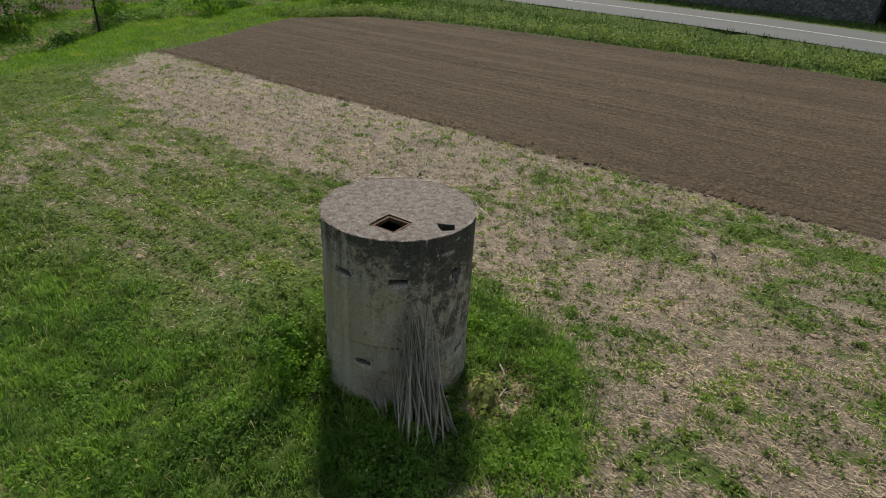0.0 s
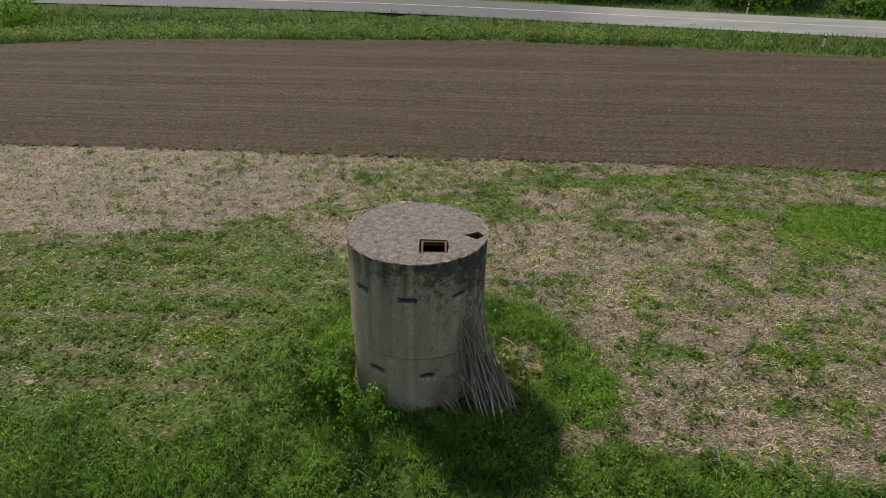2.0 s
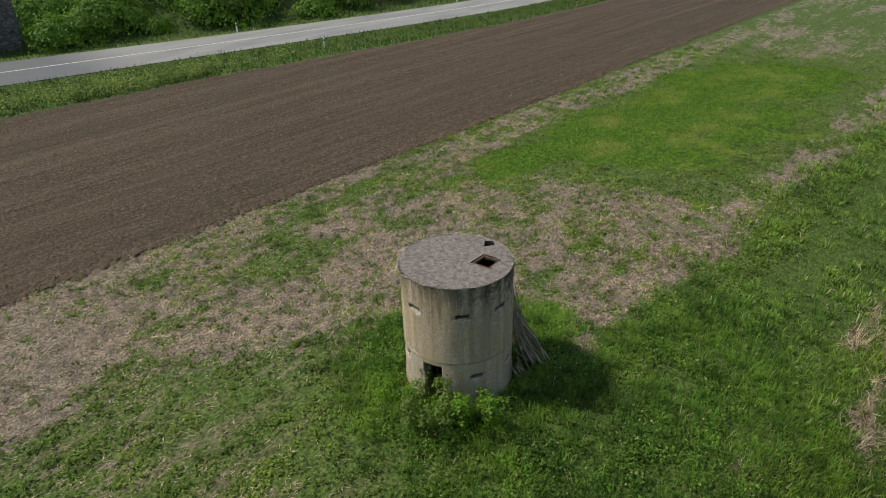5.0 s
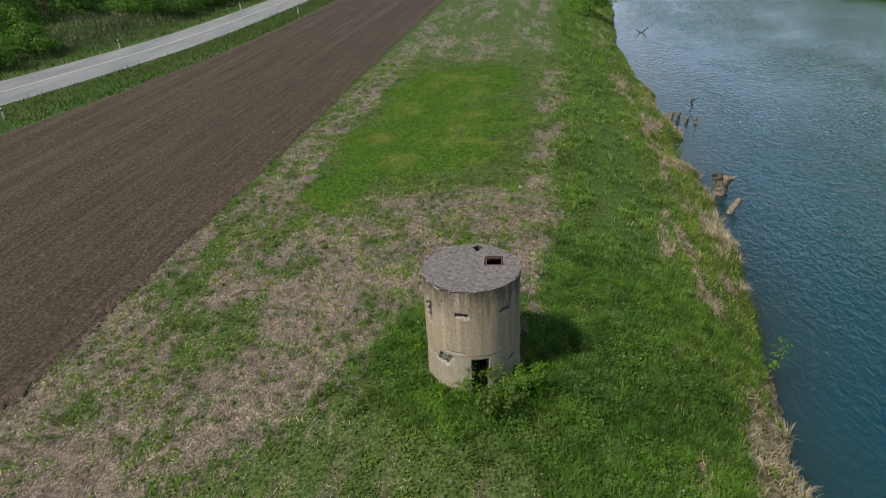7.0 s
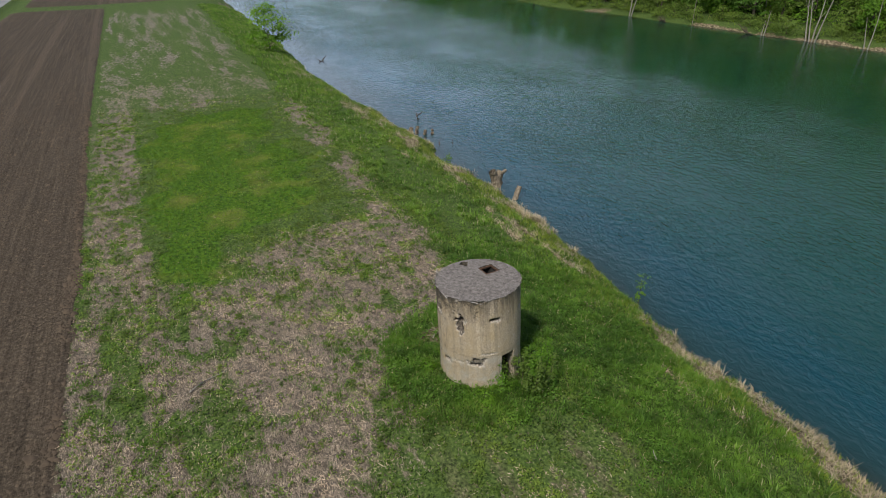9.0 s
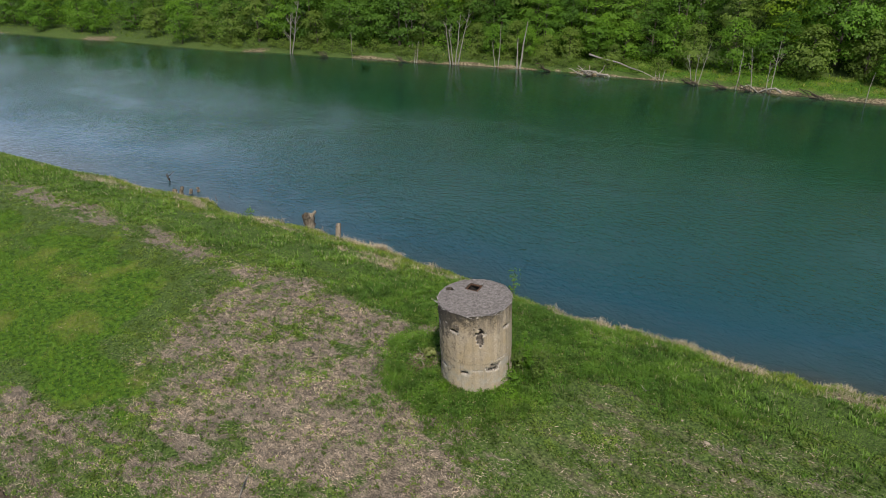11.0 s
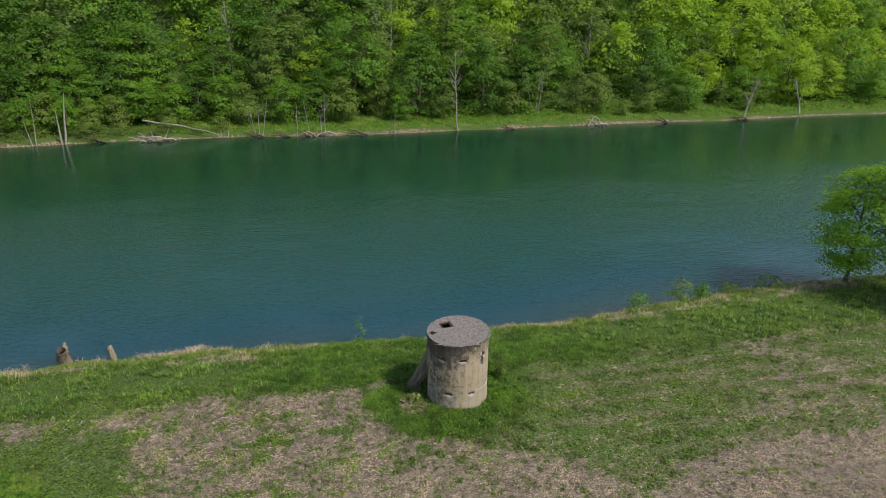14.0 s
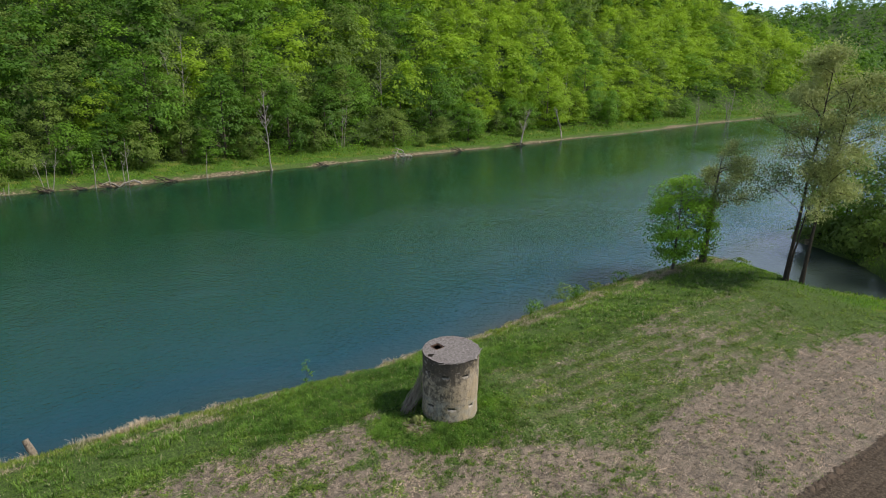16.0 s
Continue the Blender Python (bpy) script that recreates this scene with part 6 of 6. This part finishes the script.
for q, (x, d, H, r, br, lean, st) in enumerate(((-24.2, 0.3, 15.0, 0.15, 16, (0.02, 0), 1), (55.5, 0.2, 10.5, 0.14, 3, (0.0, 0), 4), (47.3, 0.4, 8.0, 0.10, 0, (0.03, 0), 2), (43.2, 0.6, 8.6, 0.20, 0, (-0.06, 0), 2), (63.2, 0.1, 4.6, 0.11, 0, (-0.06, 0), 2), (77.8, 0.5, 5.2, 0.09, 0, (0, 0), 1), (92.0, 0.5, 11.0, 0.14, 9, (-0.22, 0), 2), (12.1, 0.4, 7.0, 0.09, 3, (-0.03, 0), 3), (5.6, 0.3, 6.4, 0.10, 2, (-0.12, 0), 1), (3.4, 0.4, 6.8, 0.10, 2, (0.12, 0), 1), (1.0, 0.5, 8.0, 0.09, 3, (0.02, 0), 2), (-11.8, 0.1, 4.8, 0.08, 0, (-0.05, 0), 1), (18.0, 0.6, 2.2, 0.10, 0, (0, 0), 3), (-43.5, 9.0, 9.5, 0.07, 10, (0.04, 0), 3), (-88.5, 0.4, 9.0, 0.22, 12, (-0.24, 0), 1), (-104.5, 0.4, 9.0, 0.22, 6, (0.34, 0.05), 1), (17.1, 20.0, 17.0, 0.17, 14, (0.03, 0), 2), (-170.0, 0.8, 9.0, 0.18, 8, (0.2, 0), 2), (-188.0, 1.0, 10.0, 0.16, 9, (0.05, 0), 3), (35.0, 11.0, 12.5, 0.10, 8, (0.05, 0), 1), (20.0, 16.0, 15.0, 0.12, 9, (0, 0), 1), (-60.0, 20.0, 15.0, 0.13, 9, (0, 0), 1), (-14.0, 24.0, 16.0, 0.13, 9, (0, 0), 2), (70.0, 9.0, 11.0, 0.10, 6, (0.1, 0), 2), (-118.0, 14.0, 14.0, 0.12, 8, (0, 0), 1))):
    dead_tree(x, back(x) - d, H, r, br, lean, 500 + q, ("bleached dead tree stem at the water's edge", "bare pale tree with fine twigs by the water")[br > 6], st)
snag("fallen_log", 24.0, back(24.0) - 0.6, WATER + 0.25, [((7.5, -3.0, 2.6), (-6.0, 0.8, 0.1), 0.17)], M_DEAD, "long bleached fallen log slanting down the bank", "log", 1)
snag("root_heap", 29.4, back(29.4) + 0.2, WATER + 0.1, [((-2.6, 0.2, 0.1), (2.4, 0.6, 1.0), 0.19), ((-1.5, 0.6, 0.0), (-2.6, 0.2, 1.9), 0.16), ((0.4, 0.4, 0.0), (2.2, 0.5, 1.4), 0.17), ((-0.5, 0.8, 0.1), (1.8, 0.1, 0.5), 0.16), ((2.2, 0.3, 0.0), (0.9, 0.3, 1.5), 0.13), ((-3.6, 0.4, 0.0), (0.6, 1.0, 0.7), 0.17), ((1.0, 0.9, 0.0), (3.8, 0.6, 0.8), 0.14), ((-0.2, 0.5, 0.2), (0.3, 0.2, 1.7), 0.12)], M_DEAD, "bleached root heap washed up at the water's edge", "driftwood", 2)
snag("root_heap", -53.0, back(-53.0) + 0.2, WATER + 0.1, [((-1.8, 0.2, 0.0), (1.2, -0.4, 2.6), 0.22), ((-0.8, 0.3, 0.0), (2.2, 0.2, 1.3), 0.20), ((1.8, 0.3, 0.0), (0.4, 0.0, 1.7), 0.18), ((-2.4, 0.4, 0.0), (0.8, 0.6, 0.8), 0.20)], M_DEAD, "bleached root heap washed up at the water's edge", "driftwood", 3)
snag("fallen_log", 2.2, back(2.2) + 0.3, WATER + 0.25, [((-3.2, 0.1, 0.1), (2.6, -0.3, 0.35), 0.17)], M_DEAD, "short bleached log lying at the water's edge", "log", 4)
for q, x in enumerate((-34.0, 66.0, 84.0, -68.0, 38.0, -5.0, -87.0, 13.0, 8.5, 4.0)):
    gen = np.random.default_rng(700 + q)
    snag("driftwood", x, back(x) + 0.1, WATER + 0.1, [((gen.uniform(-2, 0), 0.2, 0), (gen.uniform(0, 2.2), gen.uniform(-0.6, 0.3), gen.uniform(0.3, 1.2)), 0.13) for w in range(5)], M_SNAG, "dark driftwood caught on the far bank", "driftwood", 710 + q)

# stumps and snags in the shallow water by the near bank
grow(snag("tree_stump", 22.95, -13.15, WATER, [((0, 0, -0.4), (0.04, -0.04, 0.62), 0.36), ((0, 0.06, 0.30), (0.02, 0.30, 0.98), 0.27), ((0.02, -0.06, 0.35), (0.06, -0.26, 0.90), 0.25), ((0.04, -0.20, 0.62), (0.10, -0.66, 0.88), 0.10)], M_STUMP, "weathered forked tree stump standing in the shallows", "tree stump", 5, 0.12, 0.02), 1.3)
grow(snag("tree_stump", 20.2, -13.25, WATER, [((-0.25, 0.22, -0.3), (0.12, -0.34, 0.62), 0.17), ((0.0, -0.10, 0.28), (0.10, -0.12, 0.55), 0.10)], M_STUMP, "short leaning stump in the shallow water", "tree stump", 6, 0.15, 0.02), 1.3)
grow(snag("driftwood", 38.3, -12.6, WATER, [((0.3, 0.4, -0.2), (0.2, 0.3, 0.48), 0.22), ((0.1, 0.0, -0.2), (-0.1, -0.1, 0.60), 0.15), ((-0.3, -0.5, -0.2), (-0.4, -0.6, 0.34), 0.16), ((-0.5, -1.1, -0.2), (-0.4, -1.2, 0.30), 0.15), ((0.1, 1.6, 0.02), (0.2, 0.2, 0.1), 0.07)], M_STUMP, "weathered broken roots rising from the shallows", "driftwood", 7, 0.3, 0.04), 1.25)
snag("driftwood", 42.6, -14.4, WATER, [((0, 0, -0.2), (0.15, -0.1, 0.7), 0.15), ((0, 0, 0.4), (-0.4, -0.5, 0.9), 0.05)], M_SNAG, "dark snag standing in the shallow water", "driftwood", 8)
snag("driftwood", 77.2, -13.4, WATER, [((0, 0, -0.2), (0.5, -0.8, 0.7), 0.12), ((0, 0, 0.0), (-0.3, 0.9, 0.5), 0.08)], M_SNAG, "dark forked snag in the shallow water", "driftwood", 9)
snag("driftwood", 34.2, -13.2, WATER, [((0, 0, -0.1), (0.4, -0.25, 0.55), 0.04), ((-0.3, -1.2, -0.1), (-0.1, -1.3, 0.35), 0.04)], M_SNAG, "thin dark sticks poking from the water", "driftwood", 10)
snag("driftwood", 46.0, -11.4, WATER, [((0, 0, -0.1), (0.6, 0.2, 0.4), 0.14)], M_SNAG, "dark broken root at the water's edge", "driftwood", 11)


tree("pale_weed", tree_arrays(990, 0.55, 0.05, 0.34, 14, 12, 0.16, "round", 0.012, 0.10, 0.5), 2.35, 0.2, M_BARK, M_LEAF_W, "pale broad-leaved weed on bare soil beside the pillbox", "weed")
snag("dry_branch", 2.6, 0.5, height(2.6, 0.5), [((-0.5, 0.6, 0.25), (0.5, -0.6, 0.08), 0.022), ((-0.3, 0.1, 0.05), (0.7, 0.2, 0.22), 0.018), ((0.2, -0.2, 0.05), (0.6, -0.5, 0.28), 0.015), ((-0.1, -0.1, 0.04), (0.3, 0.6, 0.18), 0.014)], M_CANE, "dry twiggy branch lying beside the pillbox", "branch", 12)
snag("dry_stalk", 3.8, 10.0, height(3.8, 10.0), [((-0.35, 0.75, 0.05), (0.35, -0.75, 0.12), 0.03)], M_DEAD, "long pale dry stalk lying on the stubble", "stalk", 13)
snag("straw_heap", 6.9, -2.4, height(6.9, -2.4), [((-0.5, 0.0, 0.05), (0.2, 0.1, 0.16), 0.02), ((0.0, -0.3, 0.04), (-0.1, 0.3, 0.30), 0.018), ((-0.2, 0.2, 0.04), (0.4, -0.1, 0.12), 0.02), ((0.1, 0.0, 0.04), (0.15, 0.1, 0.42), 0.014), ((0.2, 0.2, 0.04), (0.9, 0.0, 0.06), 0.02)], M_DEAD, "small heap of pale dry stalks on the grass", "stalks", 14)
for q, (x, y) in enumerate(((-6.8, -3.2), (8.4, 1.6), (-10.5, -1.0), (-31.5, 12.8), (-34.0, 17.5))):
    gen = np.random.default_rng(800 + q)
    snag("dry_stalk", x, y, height(x, y), [((gen.uniform(-0.4, 0), gen.uniform(-0.3, 0.3), 0.04), (gen.uniform(0, 0.4), gen.uniform(-0.3, 0.3), gen.uniform(0.05, 0.3)), 0.018) for w in range(2)], M_DEAD, "pale dry stalk lying on the field", "stalk", 810 + q)


# ---- beyond the road ----
def stone_wall():
    """A long rubble wall with an arched gateway that leads into the dark."""
    t = thing("stone_wall", -16.0, 63.6, 0.0, "old dark rubble stone wall with an arched gateway beyond the road", "stone wall", turn=-9.0)
    bm = bmesh.new()
    L0, L1, TOPZ = -20.0, 22.5, 6.0
    a0, a1, spring = 15.4, 17.4, 2.1
    pts = [(L0, -0.4), (a0, -0.4), (a0, spring)]
    mid, rad = (a0 + a1) / 2, (a1 - a0) / 2
    pts += [(mid - rad * math.cos(math.pi * k / 12), spring + 1.35 * math.sin(math.pi * k / 12)) for k in range(1, 12)]
    pts += [(a1, spring), (a1, -0.4), (L1, -0.4), (L1, TOPZ - 1.6), (18.5, TOPZ), (L0, TOPZ)]
    vs = [bm.verts.new((u, 0, z)) for u, z in pts]
    f = bm.faces.new(vs)
    made = bmesh.ops.extrude_face_region(bm, geom=[f])
    bmesh.ops.translate(bm, verts=[g for g in made["geom"] if isinstance(g, bmesh.types.BMVert)], vec=(0, 0.9, 0))
    bmesh.ops.recalc_face_normals(bm, faces=list(bm.faces))
    part("masonry", bm, M_STONE, t)
    bm = bmesh.new()
    for s, u in ((1, a1),):
        box(bm, (0.55, 0.25, spring + 0.4), Matrix.Translation((u + s * 0.30, -0.07, spring / 2 - 0.2)), 0.03)
    part("gate_pier", bm, M_PALESTONE, t, "paler dressed stone jamb of the gateway")
    bm = bmesh.new()
    for s, (du, dv, w, h, d) in enumerate(((-1.5, 3.2, 0.2, 3.8, 5), (1.5, 3.2, 0.2, 3.8, 5))):
        box(bm, (w, d, h), Matrix.Translation((mid + du, dv, h / 2 - 0.3)))
    box(bm, (3.2, 0.2, 3.8), Matrix.Translation((mid, 5.8, 1.6)))
    box(bm, (3.2, 5.0, 0.2), Matrix.Translation((mid, 3.3, 3.6)))
    part("passage", bm, M_STONE, t, "dark vaulted passage behind the gateway")


M_PALESTONE = plain("dressed_stone", (0.26, 0.235, 0.205), 0.9, 0, 0.35, 5.0)
M_WHITE = plain("white_plastic", (0.75, 0.75, 0.73), 0.5, 0, 0.06, 10.0, 0.02)
M_BLACK = plain("black_plastic", (0.02, 0.02, 0.02), 0.5, 0, 0.2, 10.0, 0.02)
M_SILVER = plain("silver_car_paint", (0.42, 0.43, 0.45), 0.28, 0.7, 0.05, 4.0, 0.0)
M_TYRE = plain("tyre_rubber", (0.02, 0.02, 0.02), 0.8, 0, 0.2, 20.0)
M_GLASS = plain("dark_car_glass", (0.015, 0.017, 0.02), 0.05, 0, 0.1, 3.0, 0.0)
M_RED = plain("red_lamp_plastic", (0.35, 0.02, 0.015), 0.25, 0, 0.1, 3.0, 0.0)
M_GRAVEL = plain("pale_gravel", (0.34, 0.31, 0.26), 0.95, 0, 0.4, 6.0, 0.5)
stone_wall()

rf_at = lambda x: float(np.interp(x, ROAD_X, ROAD_FAR))
rn_at = lambda x: float(np.interp(x, ROAD_X, ROAD_NEAR))
gen = np.random.default_rng(31)
kinds = [tree_arrays(901 + q, H * 0.8, 0.2, r, 40, 48, 0.27, "round", 0.07, 0.6, 0.5, limbs=False, tri=True) for q, (H, r) in enumerate(((3.4, 2.6), (2.4, 2.2), (4.6, 3.0)))]
first = [tree("roadside_bush", kinds[q], 9.0 + 7 * q, rf_at(9.0 + 7 * q) + 6.0 + q, M_BARK, M_LEAF_B, "dark green bush on the slope beyond the road", "bush", "bushes beyond the road") for q in range(3)]
for x in np.concatenate([np.arange(7, 90, 3.6), np.arange(104, 128, 5.0)]):
    for d in (6.0, 10.0, 14.5):
        xx, dd = x + gen.uniform(-1.5, 1.5), d + gen.uniform(-2, 2)
        if 46 < xx < 62 and dd < 13:
            continue
        y = rf_at(xx) + dd
        s = gen.uniform(0.7, 1.2)
        copy_thing(first[int(gen.integers(0, 3))], Matrix.Translation((xx, y, float(height(xx, y)) - 0.1)) @ Matrix.Rotation(gen.uniform(0, 6), 4, "Z") @ Matrix.Scale(s, 4))
bx, by = scatter(30000, 30, 78, 46, 68, lambda x, y: step(4, 6, y - np.interp(x, ROAD_X, ROAD_FAR)) * step(0.35, 0.55, fbm(x, y, 4.0, 2)))
blades("dry_bramble", bx, by, 0.7, 0.06, 0.8, M_CANE_BLADE, "grey-brown dry bramble on the slope beyond the road", "bramble")


def post(x, y):
    t = thing("delineator_post", x, y, height(x, y), "white roadside delineator post with a black band", "road post", "posts along the road")
    bm = bmesh.new()
    box(bm, (0.13, 0.10, 1.0), Matrix.Translation((0, 0, 0.45)), 0.03)
    part("shaft", bm, M_WHITE, t)
    bm = bmesh.new()
    box(bm, (0.137, 0.107, 0.20), Matrix.Translation((0, 0, 0.74)), 0.03)
    part("band", bm, M_BLACK, t, "black band with a reflector")


for x in (22.5, 48.5, 75.3, 101.0):
    post(x, rf_at(x) + 0.8)
for x in (25.0, 74.6, 100.0):
    post(x, rn_at(x) - 1.6)


def car(x, y, turn):
    t = thing("car", x, y, 0.10, "silver estate car parked by the road with its boot open", "car", turn=turn)
    bm = bmesh.new()
    side = [(-2.1, 0.35), (-2.12, 0.75), (-2.0, 0.98), (-1.9, 1.02), (-1.55, 1.40), (0.2, 1.45), (1.0, 1.0), (1.9, 0.86), (2.12, 0.6), (2.1, 0.3)]
    rows = []
    for w, sc in ((-0.88, 0.97), (-0.74, 1.0), (0.74, 1.0), (0.88, 0.97)):
        rows.append([bm.verts.new((px * sc, w * (1.0 if pz < 1.05 else 0.84), pz if abs(w) < 0.8 else pz - 0.02)) for px, pz in side])
    for a, b in zip(rows[:-1], rows[1:]):
        for k in range(len(side)):
            bm.faces.new((a[k], a[(k + 1) % len(side)], b[(k + 1) % len(side)], b[k]))
    bm.faces.new(rows[0][::-1])
    bm.faces.new(rows[-1])
    bmesh.ops.recalc_face_normals(bm, faces=list(bm.faces))
    part("body", bm, M_SILVER, t)
    # Flat black panel stands in for the shade inside the boot
    bm = bmesh.new()
    box(bm, (0.06, 1.25, 0.62), Matrix.Translation((-2.02, 0, 0.86)) @ Matrix.Rotation(0.15, 4, "Y"), 0.02)
    part("boot_opening", bm, M_BLACK, t, "black panel standing for the shade inside the open boot")
    gate = bmesh.new()
    box(gate, (0.06, 1.30, 1.0), Matrix.Translation((-2.05, 0, 1.72)) @ Matrix.Rotation(-1.15, 4, "Y"), 0.025)
    g = part("tailgate", gate, M_SILVER, t, "raised silver tailgate")
    bm = bmesh.new()
    box(bm, (0.03, 1.05, 0.48), Matrix.Translation((-2.06, 0, 1.70)) @ Matrix.Rotation(-1.15, 4, "Y") @ Matrix.Translation((-0.035, 0, 0.16)), 0.01)
    part("rear_window", bm, M_GLASS, g)
    for s in (-1, 1):
        bm = bmesh.new()
        box(bm, (2.1, 0.03, 0.34), Matrix.Translation((-0.6, s * 0.765, 1.2)) @ Matrix.Rotation(-s * 0.25, 4, "X"), 0.012)
        part("side_window", bm, M_GLASS, t)
        bm = bmesh.new()
        box(bm, (0.10, 0.16, 0.30), Matrix.Translation((-2.08, s * 0.76, 0.80)), 0.02)
        part("tail_lamp", bm, M_RED, t, "red tail lamp")
        for px in (-1.3, 1.3):
            bm = bmesh.new()
            bmesh.ops.create_cone(bm, cap_ends=True, segments=20, radius1=0.32, radius2=0.32, depth=0.2, matrix=Matrix.Translation((px, s * 0.82, 0.30)) @ Matrix.Rotation(math.pi / 2, 4, "X"))
            bmesh.ops.bevel(bm, geom=[e for e in bm.edges], offset=0.03, segments=2, affect="EDGES")
            w = part("wheel", bm, M_TYRE, t, "black tyre")
            bm = bmesh.new()
            bmesh.ops.create_cone(bm, cap_ends=True, segments=16, radius1=0.19, radius2=0.17, depth=0.03, matrix=Matrix.Translation((px, s * 0.925, 0.30)) @ Matrix.Rotation(-s * math.pi / 2, 4, "X"))
            part("rim", bm, M_SILVER, w, "silver wheel rim")


car(96.2, 46.6, 100.0)
for q, dx in enumerate((-1.0, 0.9)):
    ys = np.arange(43.0, 90, 1.5)
    xs = 96.0 + dx + 0.10 * (ys - 44)
    V = np.concatenate([np.stack([xs - 0.45, ys, height(xs, ys) + 0.03], -1), np.stack([xs + 0.45, ys, height(xs, ys) + 0.03], -1)])
    n = len(ys)
    j = np.arange(n - 1)
    tagged(link_mesh("track_rut" if q else "track_rut", V, np.stack([j, n + j, n + j + 1, j + 1], -1), M_GRAVEL), "pale gravel rut of a field track", "track", kind="structure")
